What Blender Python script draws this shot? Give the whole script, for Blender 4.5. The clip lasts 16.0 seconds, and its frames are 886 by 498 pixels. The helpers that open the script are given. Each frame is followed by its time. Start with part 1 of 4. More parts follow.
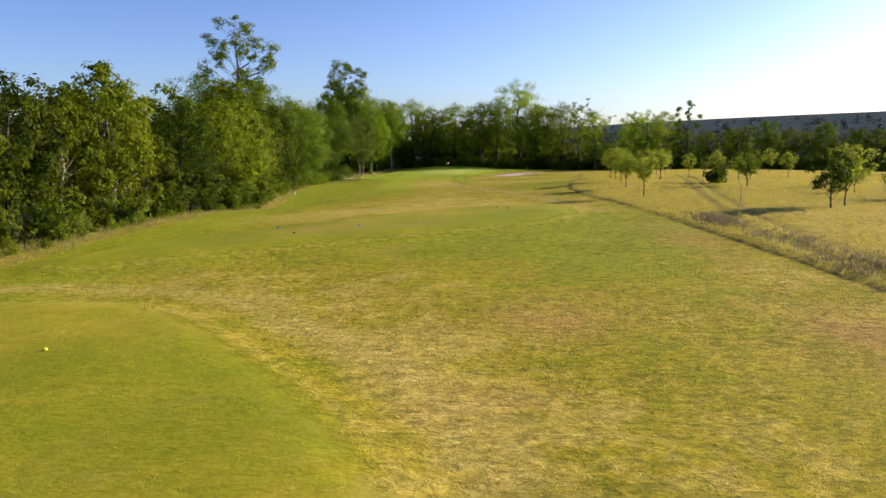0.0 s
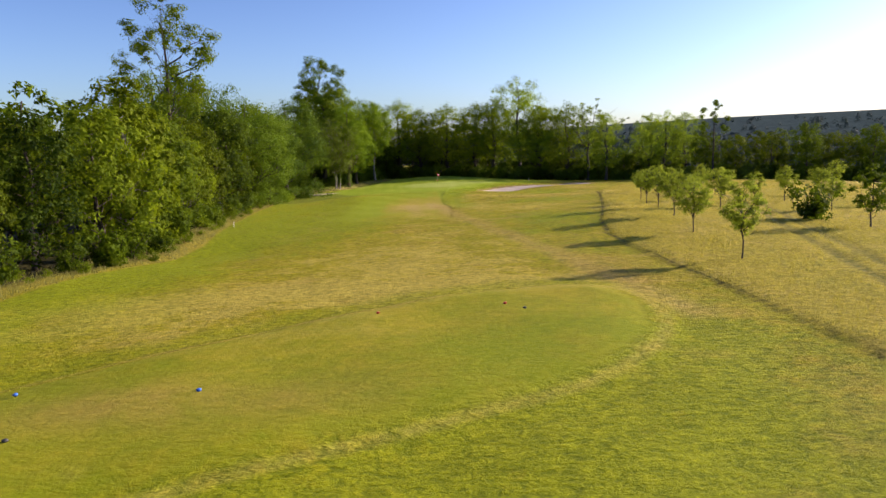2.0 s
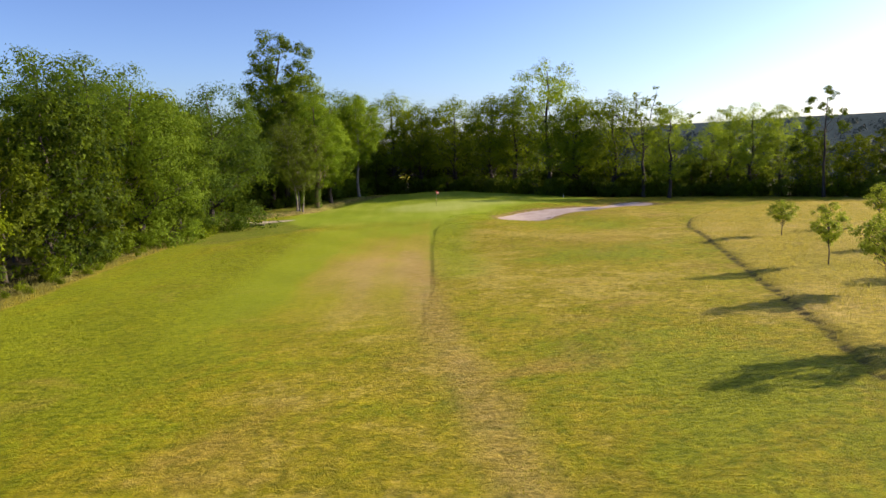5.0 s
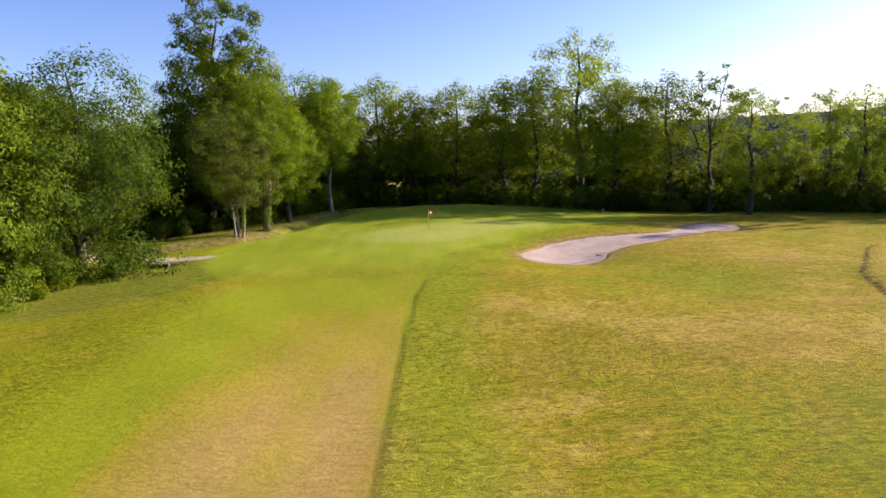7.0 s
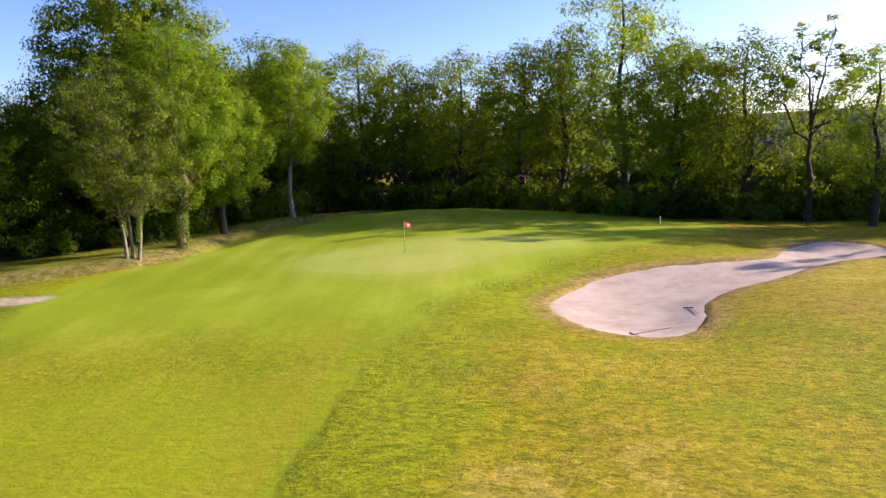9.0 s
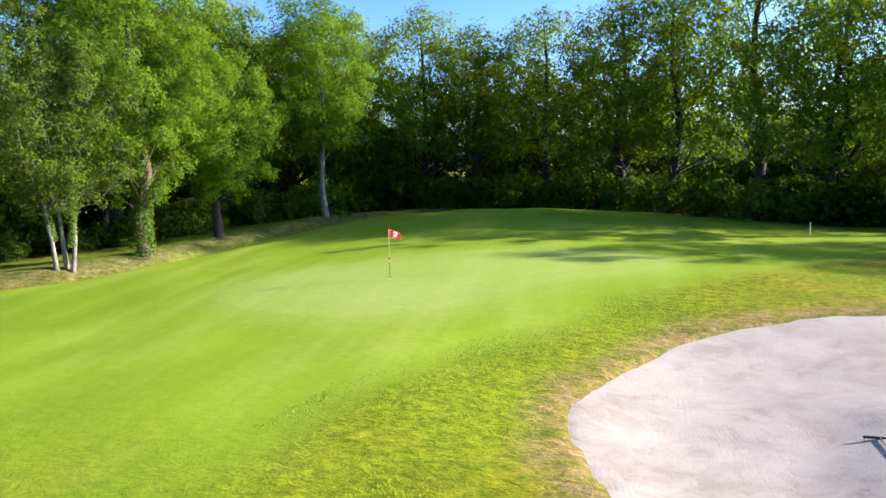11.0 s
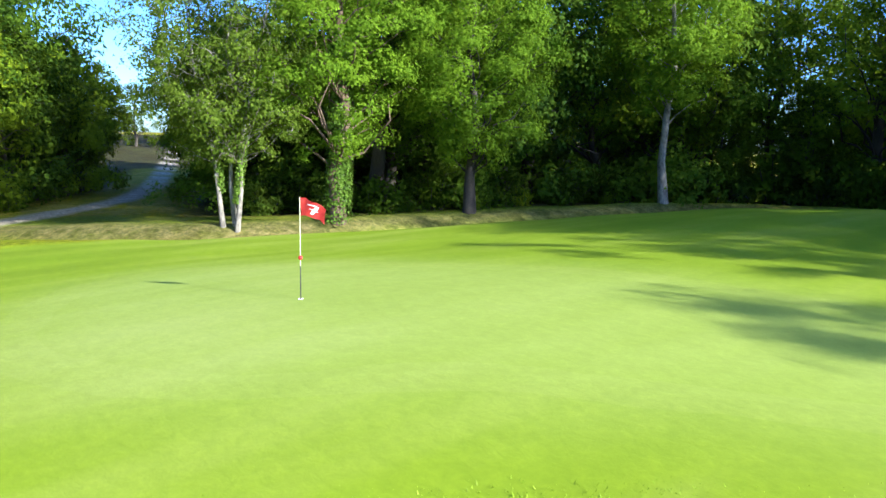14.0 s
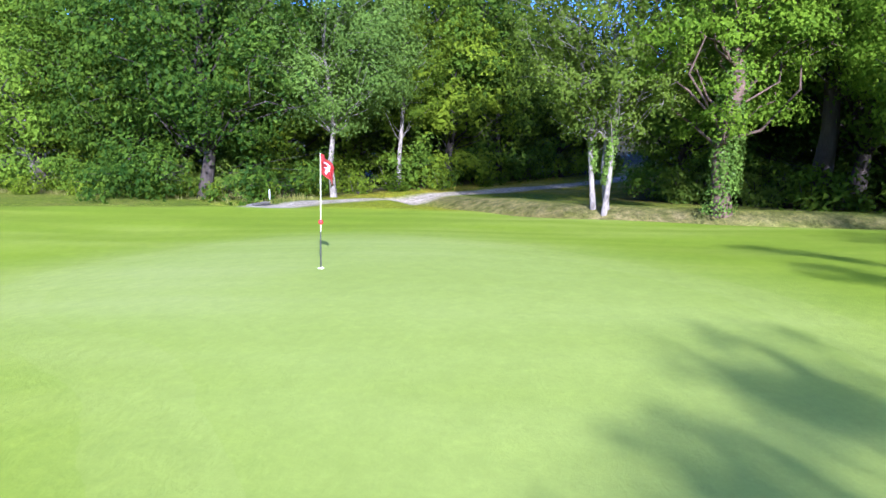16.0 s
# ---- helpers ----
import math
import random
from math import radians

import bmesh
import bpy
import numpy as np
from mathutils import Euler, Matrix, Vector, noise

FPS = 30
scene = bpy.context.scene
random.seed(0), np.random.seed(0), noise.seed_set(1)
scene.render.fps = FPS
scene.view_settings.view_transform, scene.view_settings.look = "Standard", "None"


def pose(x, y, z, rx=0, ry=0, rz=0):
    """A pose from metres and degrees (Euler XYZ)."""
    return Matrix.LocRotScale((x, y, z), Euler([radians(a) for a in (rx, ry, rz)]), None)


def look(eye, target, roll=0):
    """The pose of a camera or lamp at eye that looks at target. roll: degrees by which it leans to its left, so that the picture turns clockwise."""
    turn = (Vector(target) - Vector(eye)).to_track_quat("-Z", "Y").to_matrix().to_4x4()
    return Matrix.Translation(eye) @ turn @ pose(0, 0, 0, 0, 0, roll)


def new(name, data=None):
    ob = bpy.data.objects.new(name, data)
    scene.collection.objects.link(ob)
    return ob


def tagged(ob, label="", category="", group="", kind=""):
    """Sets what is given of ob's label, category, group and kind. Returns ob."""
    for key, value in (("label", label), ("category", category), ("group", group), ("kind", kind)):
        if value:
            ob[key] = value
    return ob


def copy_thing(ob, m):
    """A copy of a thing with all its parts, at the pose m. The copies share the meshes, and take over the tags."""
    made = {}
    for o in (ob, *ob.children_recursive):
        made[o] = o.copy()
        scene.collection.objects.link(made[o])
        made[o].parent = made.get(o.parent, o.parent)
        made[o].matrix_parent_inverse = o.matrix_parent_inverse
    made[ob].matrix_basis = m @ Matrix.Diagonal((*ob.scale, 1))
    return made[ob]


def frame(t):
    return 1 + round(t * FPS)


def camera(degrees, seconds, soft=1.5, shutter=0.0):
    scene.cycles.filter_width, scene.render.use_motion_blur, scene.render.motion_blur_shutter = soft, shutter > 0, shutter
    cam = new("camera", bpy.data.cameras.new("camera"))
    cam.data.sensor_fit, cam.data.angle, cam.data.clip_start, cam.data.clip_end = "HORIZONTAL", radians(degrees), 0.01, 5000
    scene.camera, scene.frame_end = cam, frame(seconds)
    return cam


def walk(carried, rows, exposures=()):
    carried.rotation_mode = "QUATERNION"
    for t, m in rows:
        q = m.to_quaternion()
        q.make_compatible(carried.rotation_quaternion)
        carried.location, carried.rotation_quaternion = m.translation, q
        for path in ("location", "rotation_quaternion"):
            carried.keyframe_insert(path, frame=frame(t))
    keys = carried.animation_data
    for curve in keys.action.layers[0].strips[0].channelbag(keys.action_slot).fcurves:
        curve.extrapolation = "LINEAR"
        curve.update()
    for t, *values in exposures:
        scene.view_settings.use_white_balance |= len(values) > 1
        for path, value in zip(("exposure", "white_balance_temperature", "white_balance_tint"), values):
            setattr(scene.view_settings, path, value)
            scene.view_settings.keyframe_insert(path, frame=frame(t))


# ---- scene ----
cam = camera(61.0, 16.0, soft=1.5)
PATH = [
    (0, (-8.373, -179.465, 4.638), (-8.295, -177.483, 4.381), -0.7),
    (0.5, (-7.772, -173.86, 5.18), (-7.689, -171.879, 4.922), -0.9),
    (1, (-7.073, -167.731, 5.616), (-6.985, -165.749, 5.359), -1.0),
    (1.5, (-6.539, -161.134, 6.033), (-6.451, -159.152, 5.778), -1.1),
    (2, (-5.964, -154.394, 6.398), (-5.876, -152.412, 6.143), -1.1),
    (2.5, (-5.259, -147.326, 6.521), (-5.175, -145.343, 6.27), -1.1),
    (3, (-4.436, -139.85, 6.639), (-4.359, -137.868, 6.388), -1.1),
    (3.5, (-3.683, -132.349, 6.73), (-3.613, -130.366, 6.482), -1.1),
    (4, (-2.749, -124.95, 6.657), (-2.691, -122.965, 6.415), -1.1),
    (6.5, (0.245, -83.733, 7.645), (0.266, -81.748, 7.397), -1.6),
    (7, (0.608, -75.486, 7.642), (0.628, -73.502, 7.392), -1.5),
    (7.5, (1.164, -67.802, 7.704), (1.179, -65.818, 7.45), -1.3),
    (8, (1.574, -60.806, 7.248), (1.588, -58.822, 6.996), -1.2),
    (10.5, (6.765, -34.318, 5.761), (6.523, -32.35, 5.5), -1.8),
    (11, (8.018, -30.49, 5.24), (7.653, -28.54, 4.985), -1.5),
    (11.5, (9.321, -26.889, 4.892), (8.792, -24.978, 4.637), -1.0),
    (12, (10.367, -22.919, 4.388), (9.66, -21.065, 4.139), -0.7),
    (12.5, (11.572, -18.989, 4.107), (10.667, -17.224, 3.853), -0.3),
    (13, (12.604, -14.97, 3.733), (11.472, -13.341, 3.477), 0.2),
    (13.5, (13.461, -11.084, 3.499), (12.113, -9.63, 3.236), 0.5),
    (14, (13.865, -7.235, 3.136), (12.312, -6.004, 2.87), 0.8),
    (14.5, (13.668, -3.794, 2.825), (11.921, -2.86, 2.553), 1.5),
    (15, (14.303, -1.005, 2.73), (12.411, -0.424, 2.443), 0.3),
    (15.5, (14.222, 1.557, 2.65), (12.253, 1.744, 2.353), 0.7),
    (16, (13.47, 3.639, 2.55), (11.504, 3.44, 2.241), 1.2),
]
walk(cam, [(t, look(eye, target, roll)) for t, eye, target, roll in PATH],
     exposures=[(0, 0.70, 6950, 28), (4, 0.76, 7000, 26), (8, 1.02, 7000, 35), (10.5, 1.36, 6200, 20), (11.3, 1.46, 5750, 10), (12, 1.5, 5700, 6), (13.5, 1.6, 5550, 7), (15, 1.5, 5000, 22), (16, 1.5, 4800, 31)])

# ---- light: low sun from the right of the fairway, clear sky ----
SUN_AZ, SUN_EL = radians(74.5), radians(22.3)
world = bpy.data.worlds.new("sky")
scene.world = world
world.use_nodes = True
wn = world.node_tree.nodes
sky = wn.new("ShaderNodeTexSky")
sky.sky_type = 'NISHITA'
sky.sun_disc = False
sky.sun_elevation, sky.sun_rotation = SUN_EL, SUN_AZ
sky.air_density, sky.dust_density, sky.ozone_density = 0.85, 1.2, 3.6
wn["Background"].inputs[1].default_value = 0.135
# a very clear day: the sky's brightness falls off steeply away from the sun
SKY_WHITE = 5.1
dim, fall, lift = wn.new("ShaderNodeVectorMath"), wn.new("ShaderNodeGamma"), wn.new("ShaderNodeVectorMath")
dim.operation = lift.operation = 'SCALE'
dim.inputs["Scale"].default_value, lift.inputs["Scale"].default_value, fall.inputs["Gamma"].default_value = 1 / SKY_WHITE, SKY_WHITE, 1.45
for a, b in ((sky.outputs[0], dim.inputs[0]), (dim.outputs[0], fall.inputs[0]), (fall.outputs[0], lift.inputs[0]), (lift.outputs[0], wn["Background"].inputs[0])):
    world.node_tree.links.new(a, b)
sun_dir = Vector((math.sin(SUN_AZ) * math.cos(SUN_EL), math.cos(SUN_AZ) * math.cos(SUN_EL), math.sin(SUN_EL)))
sun = new("sun", bpy.data.lights.new("sun", 'SUN'))
sun.data.energy, sun.data.angle, sun.data.color = 5.0, radians(0.55), (1.0, 0.90, 0.70)
sun.matrix_world = look(sun_dir * 400, (0, 0, 0))

rng = np.random.default_rng(7)


# ---- plan: curves and the lie of the land ----
def smooth(a, b, v):
    u = np.clip((v - a) / (b - a), 0, 1)
    return u * u * (3 - 2 * u)


def seg_dist(px, py, line):
    """Distance to a polyline, and the signed side (left of its direction is positive)."""
    best = np.full(px.shape, 1e9)
    side = np.zeros(px.shape)
    for (ax, ay), (bx, by) in zip(line[:-1], line[1:]):
        dx, dy = bx - ax, by - ay
        u = np.clip(((px - ax) * dx + (py - ay) * dy) / (dx * dx + dy * dy), 0, 1)
        ex, ey = px - ax - u * dx, py - ay - u * dy
        d = np.hypot(ex, ey)
        s = np.sign(dx * ey - dy * ex)
        near = d < best
        best, side = np.where(near, d, best), np.where(near, s, side)
    return best, side


def poly_sd(px, py, poly):
    """Signed distance to a closed outline, negative inside."""
    d, _ = seg_dist(px, py, poly + poly[:1])
    inside = np.zeros(px.shape, bool)
    for (ax, ay), (bx, by) in zip(poly, poly[1:] + poly[:1]):
        cross = (ay > py) != (by > py)
        with np.errstate(divide='ignore', invalid='ignore'):
            inside ^= cross & (px < (bx - ax) * (py - ay) / (by - ay + 1e-12) + ax)
    return np.where(inside, -d, d)


def rounded(pts, cuts=2):
    """An outline with its corners cut round."""
    for _ in range(cuts):
        out = []
        for (ax, ay), (bx, by) in zip(pts, pts[1:] + pts[:1]):
            out += [(0.75 * ax + 0.25 * bx, 0.75 * ay + 0.25 * by), (0.25 * ax + 0.75 * bx, 0.25 * ay + 0.75 * by)]
        pts = out
    return pts


BUNKER = rounded([(7.45, -14.5), (7.7, -11.7), (9.3, -8.5), (11.4, -5.6), (14.4, -3.9), (19, -2.9), (22.9, -1.8), (24.3, 0.8),
                  (26.5, 4.3), (30.4, 6.8), (33, 3.5), (31.5, -1.2), (26, -4.2), (21.5, -8.3), (17.2, -11.4), (14.9, -13.8),
                  (14.3, -16.8), (12.8, -19.4), (10.8, -20.3), (8.6, -19.0)])
TEE_BACK = rounded([(-40, -155), (-21, -154.6), (-16.6, -155.8), (-13.4, -160.2), (-10.8, -164.4), (-9.0, -168), (-7.5, -175), (-7, -190), (-40, -190)])
TEE_FRONT = rounded([(-25, -141.3), (-19.8, -136.6), (-14, -130.7), (-7, -125.2), (-3, -122.8), (0.5, -122.2), (2.7, -123.6), (2.9, -127.5), (1.6, -131.5),
                     (-1.5, -135.2), (-5.2, -137.2), (-9.4, -139.5), (-16.6, -143.4), (-25, -147.4)])
FAIRWAY = rounded([(-14, -82), (-7, -86), (-2, -80), (-1.0, -70), (-1.0, -45), (-0.6, -30), (0.4, -22), (-1, -14), (-12, -14), (-12.6, -34),
                   (-13, -55), (-14, -72)])
APRON = rounded([(0.2, -26), (1.8, -20), (3.2, -12.5), (6.8, -7.2), (10.4, -2.0), (16.5, 4), (24.5, 11), (28, 20), (20, 30), (8, 37),
                 (-8, 36), (-13, 28), (-16, 18), (-19, 5), (-21, -6), (-17, -18), (-10, -27)])
# pale part of the green: its outline follows the sheen on the slope
PUTTING_SHEEN = rounded([(-4.8, -4.2), (-2.2, -5.4), (0.3, -5.7), (2.5, -5.0), (4.7, -3.4), (6.2, -0.9), (8.9, 0.9), (11.6, 2.8), (12.6, 6), (9.5, 8.8),
                   (4, 8.4), (0.5, 7.4), (-2.9, 5.1), (-5.6, 2.8), (-7.2, 0.2), (-6.8, -2.6)])
PALE_STRIP = [(-26, -150.6), (-21.4, -151.1), (-17.2, -152.3), (-13.8, -154.6), (-12, -158), (-9.8, -160.5), (-8.5, -163.5), (-7.5, -166), (-6.4, -170), (-5.8, -182)]
ROUGH_EDGE = [(7.3, -240), (7.2, -150), (7.5, -120), (7.4, -109), (7.7, -103), (9.4, -95), (14.7, -75.4), (20.8, -50), (22.6, -41),
              (26, -31.5), (33, -20), (44, -10), (60, -4)]
LEFT_EDGE = [(-27, -240), (-27.2, -145), (-27, -126), (-26.2, -106), (-23.6, -97), (-23.5, -90), (-26, -69), (-27.6, -45), (-27.6, -28), (-25, -14),
             (-24.2, -9)]
BANK = [(-33, -1.8), (-27, 1.2), (-21, 5.6), (-18.2, 12), (-16.4, 20), (-12.6, 32), (-6, 40)]
LAWN = rounded([(-36, -1.5), (-27, 1.2), (-20.6, 6.2), (-17.0, 12.5), (-15.0, 20), (-10.5, 33), (-18, 35), (-22.5, 24), (-26, 14), (-31, 9), (-38, 4)])
LAWN_LOW = rounded([(-29, -34), (-15, -30), (-15, -5.5), (-20, -6.6), (-24, -6), (-28.5, -8)])
WORN = [(-3, -46), (-1.1, -75.7), (0.4, -91), (1.3, -100), (2.7, -111.5), (3.6, -119), (4.5, -128)]
TRACK = [(-20.5, -7.9), (-24, -7.3), (-28, -5.8), (-32, -3.6), (-37, 0.8), (-43, 6.2), (-50, 10.8), (-62, 16.2), (-90, 27), (-140, 46)]
RUT_A = [(8.9, -170), (8.9, -153), (8.8, -147), (9.6, -141), (11.2, -134), (14.6, -122), (17.6, -112), (20, -103.5), (27.5, -81), (33, -62)]
RUT_B = [(x + 1.7, y + 0.7) for x, y in RUT_A]
WOODS = [(-30.5, -260), (-30.5, -150), (-30, -112), (-26.4, -100), (-26.2, -90), (-28.4, -69), (-30, -45), (-30, -28), (-27, -13), (-30, -9), (-36, -6),
         (-60, 11), (-88, 22), (-90, 34), (-62, 21), (-44, 13), (-32, 9), (-24, 16), (-21, 26), (-17, 38), (-8, 42), (5, 40), (13, 35.5), (19, 30), (26, 26.6),
         (33.5, 24), (41, 22.5), (47, 19), (55, 13), (72, -3), (130, -6), (240, 10), (240, 120), (-160, 120), (-160, -260)]


def lump(x, y, cx, cy, rx, ry, h):
    return h * np.exp(-((x - cx) / rx) ** 2 - ((y - cy) / ry) ** 2)


def land(x, y):
    """Height of the ground."""
    x, y = np.asarray(x, float), np.asarray(y, float)
    u, v = np.clip(x, -32, 34) / 20, np.clip((y + 75) / 85, -1.15, 1.2)
    z = -0.046 - 1.019 * v + 0.105 * v**2 + 0.951 * v**3 - 0.445 * v**4 + u * (0.676 + 0.127 * v - 0.581 * v**2) - 0.169 * u * u
    z = z + lump(x, y, 13, -93, 9, 14, 0.5) + lump(x, y, 0, -47, 9, 9, -0.5) + lump(x, y, -22, -97, 7, 9, -0.55)
    z = z + lump(x, y, 18, -32, 8, 8, -0.4) + lump(x, y, -15, -33, 6, 8, 0.3)
    # the green's platform, highest at its back
    z = z + (0.52 * smooth(-9, 2, y) + 0.5 * smooth(4, 26, y)) * np.exp(-((x - 2) / 13.0) ** 2) * (1 - smooth(29, 42, y))
    # hollow of the bunker, and the ditch before the bank
    z = z + lump(x, y, 11.5, -14.5, 5.5, 9, -0.8) + lump(x, y, 17, -7, 8, 5, -0.4) + lump(x, y, 27, 1, 6, 5, -0.45)
    d, s = seg_dist(x, y, ROUGH_EDGE)
    z = z + 0.15 * (1 - smooth(-0.1, 0.4, d * s + 0.3))
    d, s = seg_dist(x, y, BANK)
    d = d * s
    along = smooth(-36, -27, x)
    z = z + along * (-0.75 * np.exp(-((d + 1.3) / 1.5) ** 2) + 0.25 * np.exp(-((d - 1.6) / 2.0) ** 2))
    z = z + lump(x, y, -23.8, -10.9, 1.5, 1.25, -0.95)
    # tees stand a little proud
    z = z + 0.34 * (1 - smooth(-1.2, 1.6, poly_sd(x, y, TEE_FRONT))) + 0.38 * (1 - smooth(-1.0, 1.8, poly_sd(x, y, TEE_BACK)))
    r = np.hypot(x, y + 80)
    z = z + 7 * smooth(60, 190, -x) + 114 * smooth(700, 2700, r) * smooth(-0.35, 0.5, x / np.maximum(r, 1)) - 6 * smooth(60, 160, x) * (1 - smooth(420, 900, r))
    z = z + 7 * np.sin(x / 310 + 1.3) * np.sin(y / 270) * smooth(500, 1400, r)
    return z


def dryness(x, y):
    """Where the turf has dried out (above 0) and where it stays lush (below 0)."""
    spots = ((-8.5, -163, 3, 9, 1.3), (2, -134, 6, 8, -1.0), (-5, -148, 8, 6, -1.1), (5.5, -152, 2.5, 14, 0.7), (-18, -122, 8, 6, 1.3), (-4, -113, 8, 5, 1.0),
             (-17, -85, 6, 20, -1.1), (5, -86, 4, 9, -0.7), (-5, -57, 4.0, 15, 1.5), (-14, -40, 4.5, 14, -1.3), (-5, -31, 6, 6, -1.2), (1, -143, 7, 6, -0.8), (9, -40, 7, 8, 0.5), (-12, -62, 3.5, 22, -2.0), (-19, -60, 5, 30, -1.6), (17, -33, 3, 4, -1.2), (9, -57, 5, 3, -0.9), (2.5, -66, 2, 10, 0.8), (19, -52, 4, 4, -0.8), (15, -44, 6, 3, 0.6), (17, -24, 6, 5, -0.7), (1.4, -29, 1.6, 6, -1.4), (26, -25, 6, 8, 0.5), (-28, 4, 9, 6, -1.6), (-22, 17, 4, 10, -1.4),
             (-9, -119.5, 8, 2.2, 1.2), (-22, -85, 4, 25, -1.0), (5, -13, 3, 6, -1.6), (9.5, -5, 3.5, 4, -1.6), (14.5, -1, 4, 3, -1.5), (20, 2.5, 5, 3, -1.2), (3, -50, 3, 8, 0.9), (-3, -140, 8, 6, -0.8))
    return sum(lump(x, y, *s) for s in spots)


def rusty(x, y):
    """Where the dry turf has a reddish brown cast."""
    spots = ((-4.2, -157.6, 1.8, 2.6, 1.0), (3.4, -160.5, 2.6, 4, 1.0), (5.5, -141, 1.6, 6, 0.9), (-1.5, -66, 1.2, 16, 0.8), (-5.5, -50, 2.5, 10, 0.5), (14, -46, 5, 4, 0.6),
             (4.5, -116, 1.5, 9, 0.7), (21, -17, 4, 3, 0.5), (-12, -136, 5, 1.6, 0.7))
    return sum(lump(x, y, *s) for s in spots)


def at(x, y):
    return float(land(np.array([x]), np.array([y]))[0])


# ---- materials ----
def node_tree(name):
    m = bpy.data.materials.new(name)
    m.use_nodes = True
    nt = m.node_tree
    return m, nt, nt.nodes["Principled BSDF"]


def add(nt, kind, **vals):
    n = nt.nodes.new(kind)
    for k, v in vals.items():
        if k in n.inputs:
            n.inputs[k].default_value = v
        else:
            setattr(n, k, v)
    return n


def math_node(nt, op, a, b=None):
    n = nt.nodes.new("ShaderNodeMath")
    n.operation = op
    for i, v in enumerate((a, b)):
        if v is None:
            continue
        if isinstance(v, (int, float)):
            n.inputs[i].default_value = v
        else:
            nt.links.new(v, n.inputs[i])
    return n.outputs[0]


def noise_node(nt, scale, detail=4.0, rough=0.55, stretch=None, warp=0.0):
    tc = nt.nodes.new("ShaderNodeTexCoord")
    src = tc.outputs["Object"]
    if stretch:
        mp = nt.nodes.new("ShaderNodeMapping")
        mp.inputs["Scale"].default_value = stretch
        nt.links.new(src, mp.inputs[0])
        src = mp.outputs[0]
    n = add(nt, "ShaderNodeTexNoise", Scale=scale, Detail=detail, Roughness=rough, Distortion=warp)
    nt.links.new(src, n.inputs["Vector"])
    return n.outputs["Fac"]


def ramp(nt, fac, stops):
    r = nt.nodes.new("ShaderNodeValToRGB")
    while len(r.color_ramp.elements) < len(stops):
        r.color_ramp.elements.new(0.5)
    for e, (p, c) in zip(r.color_ramp.elements, stops):
        e.position, e.color = p, (*c, 1)
    nt.links.new(fac, r.inputs[0])
    return r.outputs[0]


def mix(nt, fac, a, b):
    n = nt.nodes.new("ShaderNodeMix")
    n.data_type = 'RGBA'
    for v, i in ((fac, 0), (a, 6), (b, 7)):
        if isinstance(v, (int, float)):
            n.inputs[i].default_value = v
        elif isinstance(v, tuple):
            n.inputs[i].default_value = (*v, 1)
        else:
            nt.links.new(v, n.inputs[i])
    return n.outputs[2]


def bump(nt, bsdf, height, strength, distance):
    b = add(nt, "ShaderNodeBump", Strength=strength, Distance=distance)
    nt.links.new(height, b.inputs["Height"])
    nt.links.new(b.outputs[0], bsdf.inputs["Normal"])


def surface(name, dark, light, scale=3.0, rough=0.8, grain=40.0, depth=0.01, metal=0.0, stretch=None):
    """A plain material with two scales of variation and fine relief."""
    m, nt, b = node_tree(name)
    big, fine = noise_node(nt, scale, 4, stretch=stretch), noise_node(nt, grain, 3, stretch=stretch)
    f = math_node(nt, 'ADD', math_node(nt, 'MULTIPLY', big, 0.65), math_node(nt, 'MULTIPLY', fine, 0.35))
    nt.links.new(ramp(nt, f, [(0.33, dark), (0.67, light)]), b.inputs["Base Color"])
    b.inputs["Roughness"].default_value, b.inputs["Metallic"].default_value = rough, metal
    bump(nt, b, f, 0.6, depth)
    return m


def foliage(name, dark, light, spread=0.5, shine=0.65):
    """Leaves: light comes through them, and each one differs a little."""
    m, nt, b = node_tree(name)
    geo, info = nt.nodes.new("ShaderNodeNewGeometry"), nt.nodes.new("ShaderNodeObjectInfo")
    patch = noise_node(nt, 0.35, 2)
    f = math_node(nt, 'ADD', math_node(nt, 'MULTIPLY', geo.outputs["Random Per Island"], 0.24),
                  math_node(nt, 'ADD', math_node(nt, 'MULTIPLY', patch, 0.4), math_node(nt, 'MULTIPLY', info.outputs["Random"], 0.3)))
    col = ramp(nt, f, [(0.24, dark), (0.76, light)])
    nt.links.new(col, b.inputs["Base Color"])
    b.inputs["Roughness"].default_value = shine
    b.inputs["Specular IOR Level"].default_value = 0.06
    tr = nt.nodes.new("ShaderNodeBsdfTranslucent")
    nt.links.new(mix(nt, 0.5, col, tuple(min(1, c * 1.7) for c in light)), tr.inputs[0])
    mx = add(nt, "ShaderNodeMixShader")
    mx.inputs[0].default_value = spread
    nt.links.new(b.outputs[0], mx.inputs[1])
    nt.links.new(tr.outputs[0], mx.inputs[2])
    nt.links.new(mx.outputs[0], nt.nodes["Material Output"].inputs[0])
    return m


